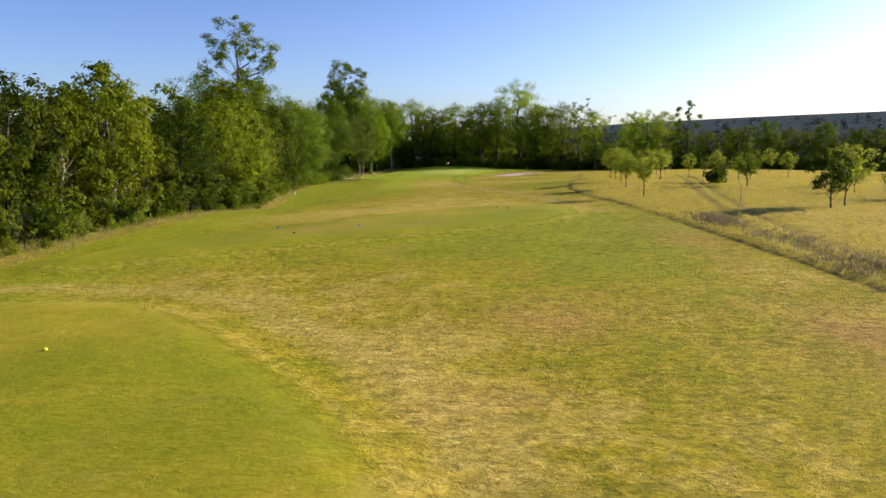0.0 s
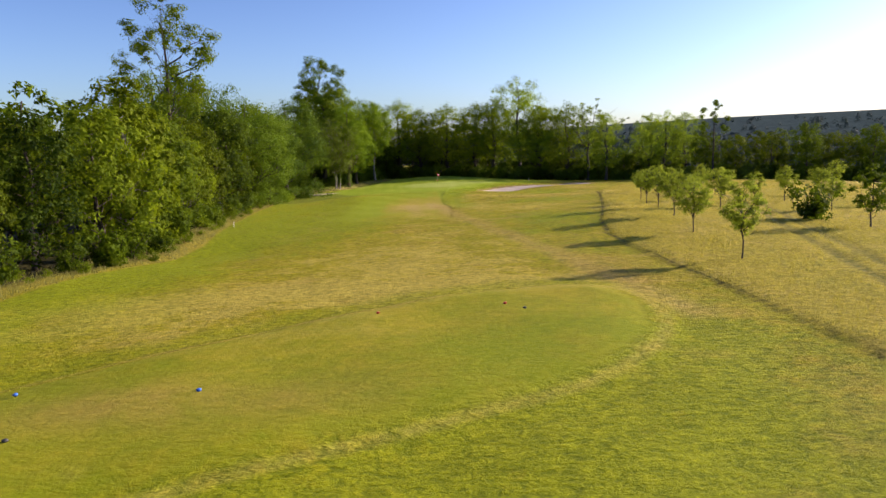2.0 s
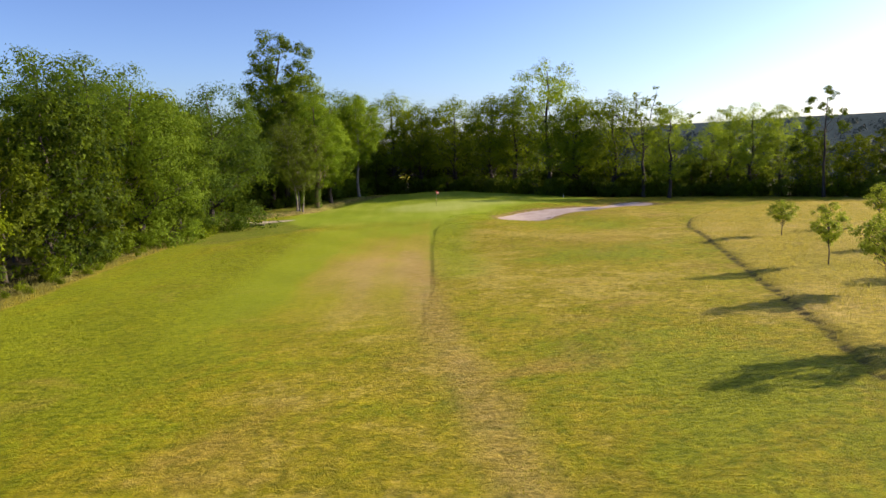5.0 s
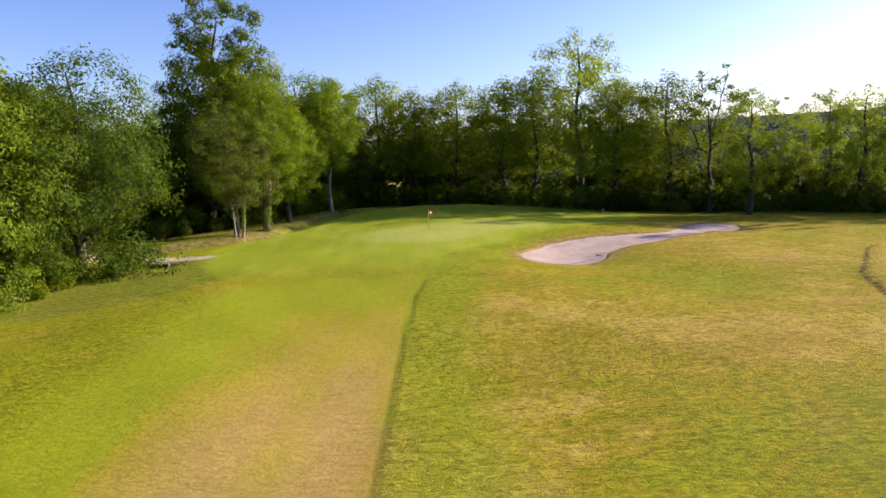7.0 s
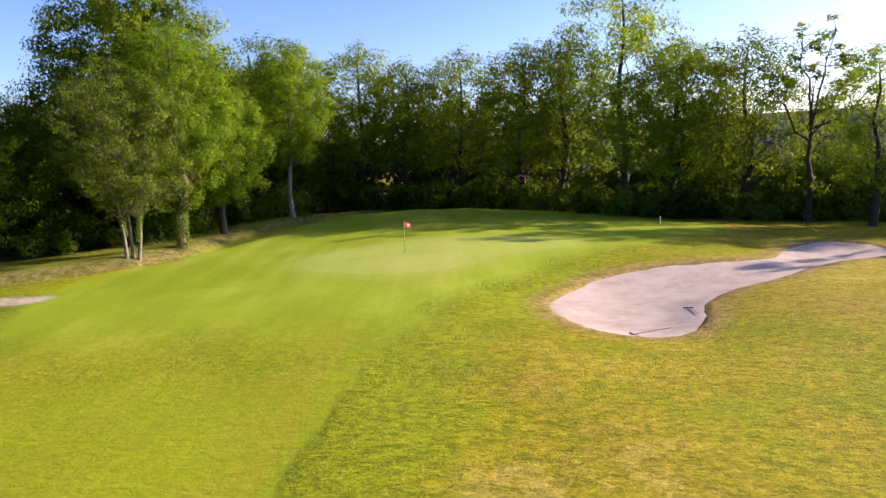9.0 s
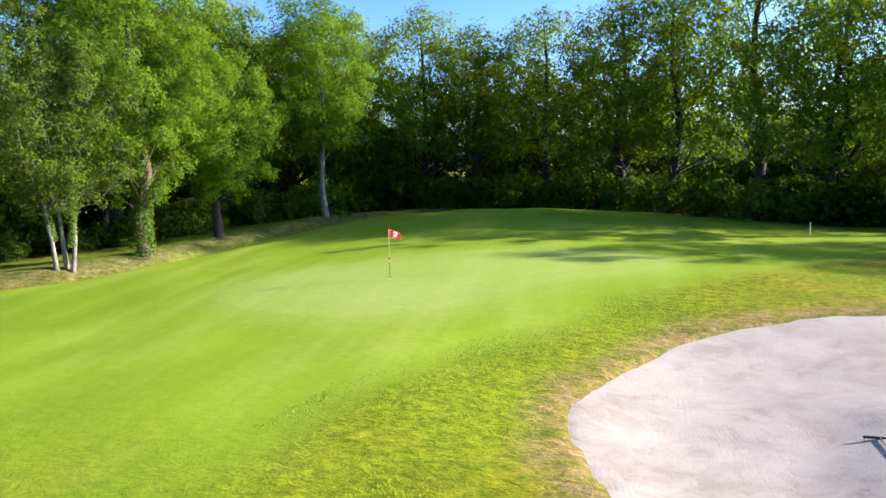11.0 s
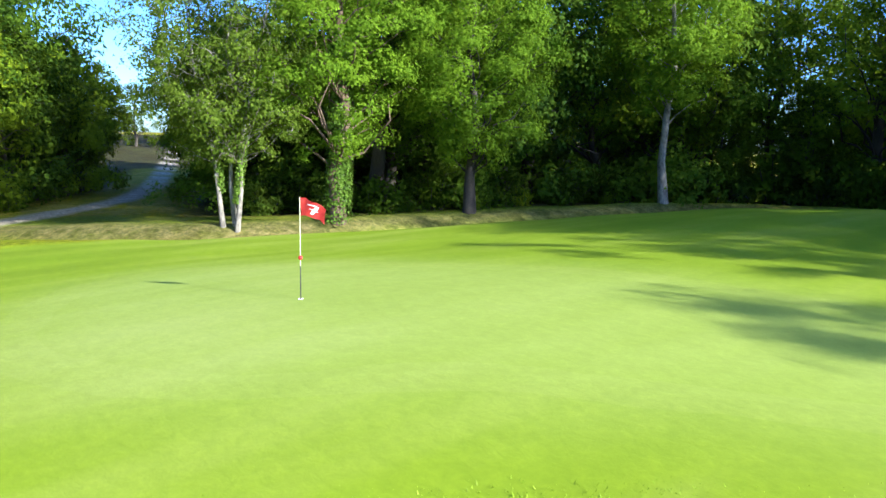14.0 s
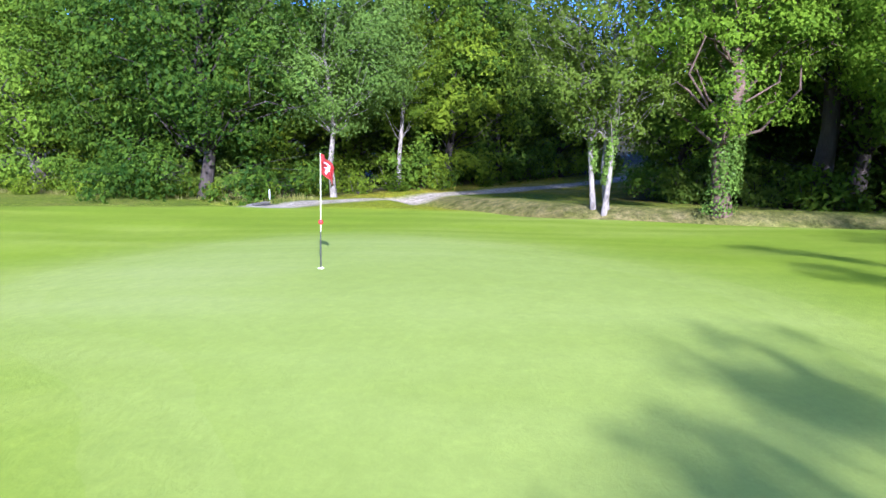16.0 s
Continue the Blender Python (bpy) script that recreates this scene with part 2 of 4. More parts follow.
def rough_colour(nt):
    """Uncut turf: green, straw and brownish patches at several sizes."""
    big, mid, fine = noise_node(nt, 0.055, 4, 0.6), noise_node(nt, 0.33, 5, 0.65, warp=0.6), noise_node(nt, 1.9, 5, 0.7, stretch=(1.0, 0.6, 1.0))
    f = math_node(nt, 'ADD', math_node(nt, 'MULTIPLY', big, 0.38), math_node(nt, 'ADD', math_node(nt, 'MULTIPLY', mid, 0.36), math_node(nt, 'MULTIPLY', fine, 0.26)))
    dry = nt.nodes.new("ShaderNodeAttribute")
    dry.attribute_name = "dry"
    f = math_node(nt, 'ADD', f, math_node(nt, 'MULTIPLY', dry.outputs["Fac"], 0.07))
    col = ramp(nt, f, [(0.415, GREEN_LUSH), (0.475, GREEN_DULL), (0.525, STRAW_DULL), (0.585, STRAW)])
    brown = ramp(nt, noise_node(nt, 0.16, 5, 0.65, warp=0.5), [(0.56, (0, 0, 0)), (0.70, (0.5, 0.5, 0.5))])
    return mix(nt, brown, col, STRAW_RED)


def ground_material():
    m, nt, b = node_tree("turf")
    big, mid, fine, grain = noise_node(nt, 0.055, 4, 0.6), noise_node(nt, 0.28, 5, 0.62, warp=0.4), noise_node(nt, 1.6, 4, 0.6), noise_node(nt, 9, 6, 0.85)
    streak = noise_node(nt, 0.5, 3, 0.55, stretch=(1.0, 0.09, 1.0))
    blend = math_node(nt, 'ADD', math_node(nt, 'MULTIPLY', big, 0.45), math_node(nt, 'ADD', math_node(nt, 'MULTIPLY', mid, 0.35), math_node(nt, 'MULTIPLY', fine, 0.20)))
    soft = math_node(nt, 'ADD', math_node(nt, 'MULTIPLY', big, 0.4), math_node(nt, 'ADD', math_node(nt, 'MULTIPLY', streak, 0.4), math_node(nt, 'MULTIPLY', mid, 0.2)))

    dry = nt.nodes.new("ShaderNodeAttribute")
    dry.attribute_name = "dry"
    worn = math_node(nt, 'ADD', soft, math_node(nt, 'MULTIPLY', dry.outputs["Fac"], 0.11))

    def mask(attr, width, wander=0.0, by=None):
        a = nt.nodes.new("ShaderNodeAttribute")
        a.attribute_name = attr
        d = a.outputs["Fac"]
        if wander:
            d = math_node(nt, 'ADD', d, math_node(nt, 'MULTIPLY', math_node(nt, 'SUBTRACT', by or fine, 0.5), wander))
        mr = nt.nodes.new("ShaderNodeMapRange")
        mr.interpolation_type = 'SMOOTHSTEP'
        nt.links.new(d, mr.inputs[0])
        mr.inputs[1].default_value, mr.inputs[2].default_value = width, -width
        return mr.outputs[0]

    col = rough_colour(nt)
    lush = mask("edge_left", 5.0, 6.0, mid)
    col = mix(nt, math_node(nt, 'MULTIPLY', lush, 0.8), col, ramp(nt, soft, [(0.35, GREEN_LUSH), (0.5, GREEN_MOWN), (0.68, GREEN_DULL)]))
    col = mix(nt, math_node(nt, 'MULTIPLY', mask("fairway", 0.5, 0.35, mid), 0.8), col, ramp(nt, worn, [(0.36, GREEN_MOWN), (0.47, (0.26, 0.27, 0.014)), (0.58, (0.31, 0.272, 0.04)), (0.70, (0.36, 0.282, 0.08))]))
    col = mix(nt, math_node(nt, 'MULTIPLY', mask("cut_line", 0.2, 0.25), 0.35), col, (0.09, 0.105, 0.014))
    col = mix(nt, math_node(nt, 'MULTIPLY', mask("cut_green", 1.6, 3.0, mid), 0.7), col, (0.205, 0.275, 0.008))
    col = mix(nt, math_node(nt, 'MULTIPLY', mask("tees", 0.5, 0.8), 0.75), col, ramp(nt, blend, [(0.42, (0.165, 0.205, 0.006)), (0.5, (0.215, 0.225, 0.010)), (0.57, STRAW_DULL)]))
    col = mix(nt, math_node(nt, 'MULTIPLY', mask("pale_strip", 0.9, 2.4, mid), 0.75), col, ramp(nt, fine, [(0.35, (0.34, 0.285, 0.05)), (0.65, (0.47, 0.40, 0.125))]))
    rust = nt.nodes.new("ShaderNodeAttribute")
    rust.attribute_name = "rust"
    col = mix(nt, math_node(nt, 'MULTIPLY', rust.outputs["Fac"], ramp(nt, mid, [(0.35, (0.2, 0.2, 0.2)), (0.6, (0.95, 0.95, 0.95))])), col, STRAW_RED)
    col = mix(nt, math_node(nt, 'MULTIPLY', mask("tee_collar", 0.8, 1.6, mid), 0.6), col, ramp(nt, fine, [(0.35, GREEN_LUSH), (0.65, (0.22, 0.25, 0.008))]))
    col = mix(nt, math_node(nt, 'MULTIPLY', mask("tee_rim", 0.25, 0.6), 0.4), col, ramp(nt, fine, [(0.35, (0.36, 0.30, 0.06)), (0.65, (0.46, 0.38, 0.13))]))
    col = mix(nt, math_node(nt, 'MULTIPLY', mask("worn_strip", 0.7, 1.2, mid), 0.6), col, ramp(nt, fine, [(0.35, (0.31, 0.235, 0.05)), (0.65, (0.38, 0.285, 0.11))]))
    # green strip by the bank, its colour lowered for the shade lying there
    col = mix(nt, mask("lawn", 1.2, 1.5, mid), col, ramp(nt, blend, [(0.38, (0.105, 0.16, 0.010)), (0.5, (0.15, 0.20, 0.014)), (0.62, (0.20, 0.21, 0.035))]))
    front = nt.nodes.new("ShaderNodeAttribute")
    front.attribute_name = "front"
    front = front.outputs["Fac"]
    col = mix(nt, math_node(nt, 'MULTIPLY', mask("apron", 1.3, 2.0, mid), front), col, ramp(nt, soft, APRON_TONES))
    # putting green: paler mown turf, with its sheen painted into the colour
    col = mix(nt, math_node(nt, 'MULTIPLY', mask("putting_sheen", 2.6, 2.0, mid), 0.72), col, ramp(nt, soft, [(0.3, (0.29, 0.365, 0.06)), (0.5, (0.33, 0.40, 0.09)), (0.7, (0.38, 0.43, 0.13))]))
    # lighter ring inside that outline: light on the slope, painted in
    rim = nt.nodes.new("ShaderNodeAttribute")
    rim.attribute_name = "putting_sheen"
    rim = math_node(nt, 'COMPARE', math_node(nt, 'ADD', rim.outputs["Fac"], math_node(nt, 'MULTIPLY', mid, 0.8)), 0.0)
    rim.node.inputs[2].default_value = 0.5
    col = mix(nt, math_node(nt, 'MULTIPLY', rim, 0.1), col, (0.40, 0.44, 0.13))
    col = mix(nt, mask("sand_edge", 0.7, 1.5, mid), col, ramp(nt, fine, [(0.34, (0.15, 0.17, 0.02)), (0.47, (0.25, 0.205, 0.055)), (0.62, (0.31, 0.22, 0.11))]))
    col = mix(nt, mask("long", 0.3, 0.6), col, ramp(nt, blend, [(0.36, (0.23, 0.225, 0.016)), (0.50, (0.30, 0.265, 0.03)), (0.64, (0.39, 0.315, 0.09))]))
    # dark line where long grass begins: furrow, with the grass step's shadow painted in
    col = mix(nt, math_node(nt, 'MULTIPLY', mask("furrow_shade", 0.12, 0.5), 0.9), col, ramp(nt, fine, [(0.35, (0.045, 0.042, 0.014)), (0.7, (0.10, 0.10, 0.02))]))
    col = mix(nt, math_node(nt, 'MULTIPLY', mask("ruts", 0.35, 0.3), 0.75), col, (0.13, 0.13, 0.03))
    # dry bank tones, darkened in colour for the dull shade on it
    col = mix(nt, math_node(nt, 'MULTIPLY', mask("bank", 1.0, 1.6), 0.85), col, ramp(nt, fine, [(0.3, (0.08, 0.09, 0.02)), (0.5, (0.155, 0.14, 0.055)), (0.7, (0.27, 0.22, 0.12))]))
    # wood floor: dark brown that also holds the deep shade at the wood's foot
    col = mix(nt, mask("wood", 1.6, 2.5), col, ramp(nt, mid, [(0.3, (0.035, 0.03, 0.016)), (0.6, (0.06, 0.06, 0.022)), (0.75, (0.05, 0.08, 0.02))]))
    col = mix(nt, mask("track", 0.6, 1.5), col, ramp(nt, fine, [(0.3, (0.36, 0.32, 0.27)), (0.7, (0.52, 0.47, 0.42))]))
    # far ground: bluish tone, the haze of distance painted into the colour
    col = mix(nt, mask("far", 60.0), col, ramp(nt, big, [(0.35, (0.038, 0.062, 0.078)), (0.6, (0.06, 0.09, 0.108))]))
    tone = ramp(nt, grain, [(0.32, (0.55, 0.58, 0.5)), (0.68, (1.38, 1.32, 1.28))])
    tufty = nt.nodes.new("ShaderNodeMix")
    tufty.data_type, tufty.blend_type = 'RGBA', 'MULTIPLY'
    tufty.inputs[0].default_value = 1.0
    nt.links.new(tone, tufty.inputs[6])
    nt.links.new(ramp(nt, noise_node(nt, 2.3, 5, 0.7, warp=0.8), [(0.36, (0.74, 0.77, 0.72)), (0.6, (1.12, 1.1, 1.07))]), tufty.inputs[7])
    # clump variation, with the small shadows between tufts painted into its dark end
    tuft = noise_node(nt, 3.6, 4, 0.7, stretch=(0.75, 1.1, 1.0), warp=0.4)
    tuft_shaded = nt.nodes.new("ShaderNodeMix")
    tuft_shaded.data_type, tuft_shaded.blend_type = 'RGBA', 'MULTIPLY'
    tuft_shaded.inputs[0].default_value = 1.0
    nt.links.new(tufty.outputs[2], tuft_shaded.inputs[6])
    nt.links.new(ramp(nt, tuft, [(0.36, (0.66, 0.7, 0.58)), (0.5, (1.0, 0.99, 0.95)), (0.64, (1.22, 1.18, 1.12))]), tuft_shaded.inputs[7])
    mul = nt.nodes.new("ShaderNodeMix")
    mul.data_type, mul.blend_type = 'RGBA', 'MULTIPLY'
    shorn = math_node(nt, 'MAXIMUM', math_node(nt, 'MAXIMUM', mask("putting_sheen", 0.7), math_node(nt, 'MULTIPLY', mask("apron", 0.9, 0.8, mid), math_node(nt, 'MULTIPLY', front, 0.97))),
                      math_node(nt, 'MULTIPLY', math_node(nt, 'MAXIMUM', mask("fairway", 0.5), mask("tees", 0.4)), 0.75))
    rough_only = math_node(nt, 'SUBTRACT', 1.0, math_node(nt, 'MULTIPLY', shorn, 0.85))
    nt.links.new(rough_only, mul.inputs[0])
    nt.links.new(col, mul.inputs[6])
    nt.links.new(tuft_shaded.outputs[2], mul.inputs[7])
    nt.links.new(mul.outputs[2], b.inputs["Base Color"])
    b.inputs["Roughness"].default_value = 0.9
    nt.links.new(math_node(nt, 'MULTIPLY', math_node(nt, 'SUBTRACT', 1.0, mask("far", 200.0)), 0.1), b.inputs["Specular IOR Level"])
    h = math_node(nt, 'ADD', math_node(nt, 'MULTIPLY', tuft, 1.3), math_node(nt, 'MULTIPLY', grain, 0.5))
    h = math_node(nt, 'MULTIPLY', h, math_node(nt, 'SUBTRACT', 1.0, math_node(nt, 'MULTIPLY', shorn, 0.93)))
    bump(nt, b, h, 0.8, 0.13)
    return m


APRON_TONES = [(0.36, (0.165, 0.25, 0.007)), (0.5, (0.21, 0.295, 0.012)), (0.64, (0.275, 0.345, 0.04))]
GREEN_LUSH, GREEN_DULL, STRAW_DULL, STRAW, STRAW_RED = (0.198, 0.242, 0.006), (0.242, 0.243, 0.008), (0.275, 0.252, 0.016), (0.365, 0.315, 0.06), (0.31, 0.212, 0.055)
GREEN_MOWN = (0.215, 0.28, 0.008)
MAT_GROUND = ground_material()
MAT_BARK = surface("bark", (0.018, 0.014, 0.011), (0.065, 0.052, 0.04), 2.5, 0.9, 22, 0.03, stretch=(1, 1, 0.25))
MAT_BARK_PALE = surface("pale_bark", (0.05, 0.045, 0.036), (0.33, 0.295, 0.245), 5.0, 0.85, 14, 0.02, stretch=(1, 1, 0.4))
MAT_BARK_RED = surface("red_bark", (0.045, 0.03, 0.022), (0.17, 0.11, 0.072), 3.0, 0.9, 24, 0.03)
MAT_LEAF_WOOD = foliage("wood_leaves", (0.005, 0.016, 0.001), (0.135, 0.185, 0.005), 0.3)
MAT_LEAF_OAK = foliage("oak_leaves", (0.006, 0.019, 0.002), (0.118, 0.182, 0.006), 0.3)
# oak leaves painted lighter, for sun filtering through the back wood
MAT_LEAF_BACK_LIT = foliage("sunlit_oak_leaves", (0.06, 0.11, 0.008), (0.23, 0.32, 0.02), 0.6)
MAT_LEAF_LIME = foliage("light_leaves", (0.022, 0.05, 0.003), (0.20, 0.275, 0.009), 0.42)
MAT_LEAF_BANK = foliage("bank_leaves", (0.022, 0.06, 0.003), (0.185, 0.29, 0.012), 0.42)
MAT_LEAF_BIRCH = foliage("birch_leaves", (0.03, 0.06, 0.005), (0.165, 0.225, 0.02), 0.36)
MAT_LEAF_GREY = foliage("greyish_leaves", (0.022, 0.058, 0.010), (0.115, 0.185, 0.024), 0.3)
MAT_LEAF_NEAR = foliage("bluish_leaves", (0.016, 0.044, 0.005), (0.145, 0.23, 0.012), 0.36)
MAT_IVY = foliage("ivy_leaves", (0.05, 0.10, 0.012), (0.17, 0.26, 0.035), 0.3, 0.35)
MAT_BUSH = foliage("bush_leaves", (0.035, 0.075, 0.008), (0.15, 0.21, 0.02), 0.38)
MAT_YOUNG = foliage("young_leaves", (0.11, 0.16, 0.012), (0.27, 0.34, 0.03), 0.52)
MAT_GRASS_LONG = foliage("long_grass", (0.25, 0.235, 0.02), (0.40, 0.35, 0.065), 0.4, 0.7)
MAT_HEATHER = foliage("heather", (0.14, 0.115, 0.06), (0.31, 0.265, 0.15), 0.2, 0.8)
MAT_GRASS_EDGE = foliage("edge_grass", (0.13, 0.15, 0.025), (0.36, 0.33, 0.11), 0.4, 0.7)


def blades_material():
    m, nt, b = node_tree("rough_blades")
    geo = nt.nodes.new("ShaderNodeNewGeometry")
    tone = ramp(nt, geo.outputs["Random Per Island"], [(0.0, (1.0, 1.02, 0.9)), (1.0, (1.8, 1.75, 1.55))])
    mul = nt.nodes.new("ShaderNodeMix")
    mul.data_type, mul.blend_type = 'RGBA', 'MULTIPLY'
    mul.inputs[0].default_value = 1.0
    near = nt.nodes.new("ShaderNodeAttribute")
    near.attribute_name = "apron"
    lawn = nt.nodes.new("ShaderNodeMapRange")
    nt.links.new(near.outputs["Fac"], lawn.inputs[0])
    lawn.inputs[1].default_value, lawn.inputs[2].default_value = 5.5, 1.5
    nt.links.new(mix(nt, lawn.outputs[0], rough_colour(nt), ramp(nt, noise_node(nt, 0.5), APRON_TONES)), mul.inputs[6])
    nt.links.new(tone, mul.inputs[7])
    nt.links.new(mul.outputs[2], b.inputs["Base Color"])
    b.inputs["Roughness"].default_value = 0.8
    tr = nt.nodes.new("ShaderNodeBsdfTranslucent")
    nt.links.new(mul.outputs[2], tr.inputs[0])
    mx = add(nt, "ShaderNodeMixShader")
    mx.inputs[0].default_value = 0.4
    nt.links.new(b.outputs[0], mx.inputs[1])
    nt.links.new(tr.outputs[0], mx.inputs[2])
    nt.links.new(mx.outputs[0], nt.nodes["Material Output"].inputs[0])
    return m


MAT_BLADES = blades_material()


# ---- builders ----
def mesh_object(name, verts, faces, material, parent=None, label="", smooth_faces=False):
    me = bpy.data.meshes.new(name)
    me.from_pydata(verts, [], faces)
    if smooth_faces:
        me.shade_smooth()
    me.materials.append(material)
    ob = new(name, me)
    if parent:
        ob.parent = parent
    return tagged(ob, label)


def part(name, bm, material, parent, label=""):
    me = bpy.data.meshes.new(name)
    bm.to_mesh(me)
    bm.free()
    me.materials.append(material)
    ob = new(name, me)
    ob.parent = parent
    return tagged(ob, label)


def tube(path, radii, sides, verts, faces):
    """Adds a tapered tube along a path to the lists."""
    path = np.asarray(path, float)
    start = len(verts)
    for i, p in enumerate(path):
        t = path[min(i + 1, len(path) - 1)] - path[max(i - 1, 0)]
        t = t / (np.linalg.norm(t) + 1e-9)
        a = np.cross(t, (0.3, 1.0, 0.2) if abs(t[2]) > 0.7 else (0, 0, 1.0))
        a /= np.linalg.norm(a) + 1e-9
        c = np.cross(t, a)
        for k in range(sides):
            w = 2 * math.pi * k / sides
            verts.append(tuple(p + radii[i] * (math.cos(w) * a + math.sin(w) * c)))
    for i in range(len(path) - 1):
        for k in range(sides):
            q, r = start + i * sides + k, start + i * sides + (k + 1) % sides
            faces.append((q, r, r + sides, q + sides))
    faces.append(tuple(range(len(verts) - sides, len(verts))))


def leaf_mesh(centres, outward, size, r, slim=0.6, plain=False):
    """Verts and faces of single leaves, lying loosely across the outward way."""
    n = len(centres)
    nrm = outward + r.normal(0, 0.42, (n, 3)) + np.array([0, 0, 0.35])
    nrm /= np.linalg.norm(nrm, axis=1, keepdims=True) + 1e-9
    a = np.cross(nrm, r.normal(0, 1, (n, 3)))
    a /= np.linalg.norm(a, axis=1, keepdims=True) + 1e-9
    c = np.cross(nrm, a)
    ln = size * r.uniform(0.6, 1.35, (n, 1))
    w = ln * slim
    droop = np.array([0, 0, -0.12]) * ln
    if plain:
        v = np.stack([centres - a * ln / 2 + c * w * 0.45, centres - a * ln * 0.35 - c * w * 0.55, centres + a * ln * 0.65 + droop], 1)
        return v.reshape(-1, 3), np.arange(3 * n).reshape(-1, 3)
    v = np.stack([centres - a * ln / 2, centres + c * w / 2 + a * ln * 0.05, centres + a * ln / 2 + droop, centres - c * w / 2 + a * ln * 0.05], 1)
    return v.reshape(-1, 3), np.arange(4 * n).reshape(-1, 4)


def clump_leaves(clumps, radii, per, size, r):
    """Leaves on the shells of a bush's clumps."""
    n = len(clumps) * per
    d = r.normal(0, 1, (n, 3))
    d /= np.linalg.norm(d, axis=1, keepdims=True)
    rad = np.repeat(radii, per)[:, None] * (r.uniform(0.15, 1, (n, 1)) ** 0.42)
    c = np.repeat(clumps, per, 0) + d * rad * np.array([1, 1, 0.75])
    return leaf_mesh(c, d, size, r, 0.72, True)


def curve_pts(p, q, sag, r, n=5, jitter=0.06):
    p, q = np.asarray(p, float), np.asarray(q, float)
    u = np.linspace(0, 1, n)[:, None]
    ln = np.linalg.norm(q - p)
    pts = p + (q - p) * u + np.array([0, 0, 1]) * sag * ln * (u * (1 - u))
    pts[1:-1] += r.normal(0, jitter * ln, (n - 2, 3))
    return pts


def crown_leaves(lobes, sizes, axis, leaves, size, r, subs, heart):
    """Leaves of a crown: lobes carry smaller clumps on their shells, and the leaves sit on those. Returns verts, faces and the clumps."""
    k = len(lobes)
    lobes, sizes = np.array(lobes), np.array(sizes)
    out = lobes - np.stack([np.full(k, axis[0]), np.full(k, axis[1]), np.minimum(lobes[:, 2], heart)], 1)
    out /= np.linalg.norm(out, axis=1, keepdims=True) + 1e-6
    d = r.normal(0, 1, (k, subs, 3)) + 0.55 * out[:, None] + np.array([0, 0, 0.3])
    d /= np.linalg.norm(d, axis=2, keepdims=True)
    d = d.reshape(-1, 3)
    lob, rad = np.repeat(lobes, subs, 0), np.repeat(sizes, subs)
    clumps = lob + d * (rad * r.uniform(0.45, 0.95, k * subs))[:, None] * np.array([1, 1, 0.8])
    share = sizes ** 2 / np.sum(sizes ** 2)
    per = np.maximum(4, (leaves * np.repeat(share, subs) / subs * r.uniform(0.6, 1.4, k * subs)).astype(int))
    n = int(per.sum())
    q = r.normal(0, 1, (n, 3))
    q /= np.linalg.norm(q, axis=1, keepdims=True)
    far = r.uniform(0.1, 1, (n, 1)) ** 0.45
    rr = np.repeat(rad * r.uniform(0.34, 0.62, k * subs), per)[:, None]
    c = np.repeat(clumps, per, 0) + q * rr * far * np.array([1, 1, 0.7])
    o = c - np.repeat(np.repeat(lobes, subs, 0), per, 0)
    o /= np.linalg.norm(o, axis=1, keepdims=True) + 1e-6
    face = 0.75 * o + 0.45 * q + 0.35 * np.repeat(np.repeat(out, subs, 0), per, 0)
    v, f = leaf_mesh(c, face, size, r, 0.75, True)
    return v, f, clumps


def tree(name, seed, height, radius, base, limbs, leaves, leaf, bark, leafmat, label, shape=0.5, trunk=0.02, lean=(0, 0), lobe=0.3, subs=9, low=0.3,
         top=0.86, bare=0.0, stems=None, fill=0.35, sides=7, category="tree", skirt=0, arms=(), rag=0.14, twig=5):
    """A tree: tapered trunk with limbs and twigs in one part, a rounded crown of single leaves in lobes and clumps in the other.
    shape: where the crown is widest (1 low, 0 high). bare: share of limbs with no leaves. rag: how uneven the outline is."""
    r = np.random.default_rng(seed)
    root = tagged(new(name), label, category)
    verts, faces, lobes, sizes, limbs_of = [], [], [], [], []
    roots = stems or [(0, 0, lean[0], lean[1], 1.0)]
    for sx, sy, lx, ly, share in roots:
        h = height * share
        u = np.linspace(0, 1, 7)
        path = np.stack([sx + lx * u**1.3, sy + ly * u**1.3, u * h * top - 0.25], 1)
        path[1:-1, :2] += r.normal(0, 0.012 * h, (5, 2))
        r0 = trunk * h
        rad = r0 * (1 - 0.8 * u) * (1 + 0.28 * np.exp(-u * 26))
        tube(path, rad, sides, verts, faces)
        n = max(5, int(limbs / max(1, len(roots) ** 0.6)))
        turn = r.uniform(0, 6.28)
        wide = radius / max(1, len(roots) ** 0.35)
        mid, half = 0.5 * (base + h), 0.5 * (h - base)
        for i in range(n):
            zz = -0.93 + 1.89 * (i + r.uniform(0.2, 0.8)) / n
            ring = (1 - abs(zz) ** (2.4 if zz > 0 else 4.5)) ** 0.5 * (1 + (0.5 - shape) * 0.8 * zz)
            size = wide * lobe * r.uniform(0.72, 1.28)
            turn += 2.4 + r.uniform(-0.4, 0.4)
            reach = (wide - 1.1 * size) * ring * r.uniform(1 - 1.6 * rag, 1 + rag)
            hz = mid + (half - 1.15 * size) * zz * r.uniform(1 - rag, 1 + 0.6 * rag)
            hs = max(low * h * 0.5, hz - reach * r.uniform(0.45, 0.9) - 0.04 * h)
            j = min(hs / (h * top), 0.97)
            p = np.array([np.interp(j, u, path[:, k]) for k in range(3)])
            q = np.array([p[0] + reach * math.cos(turn), p[1] + reach * math.sin(turn), hz])
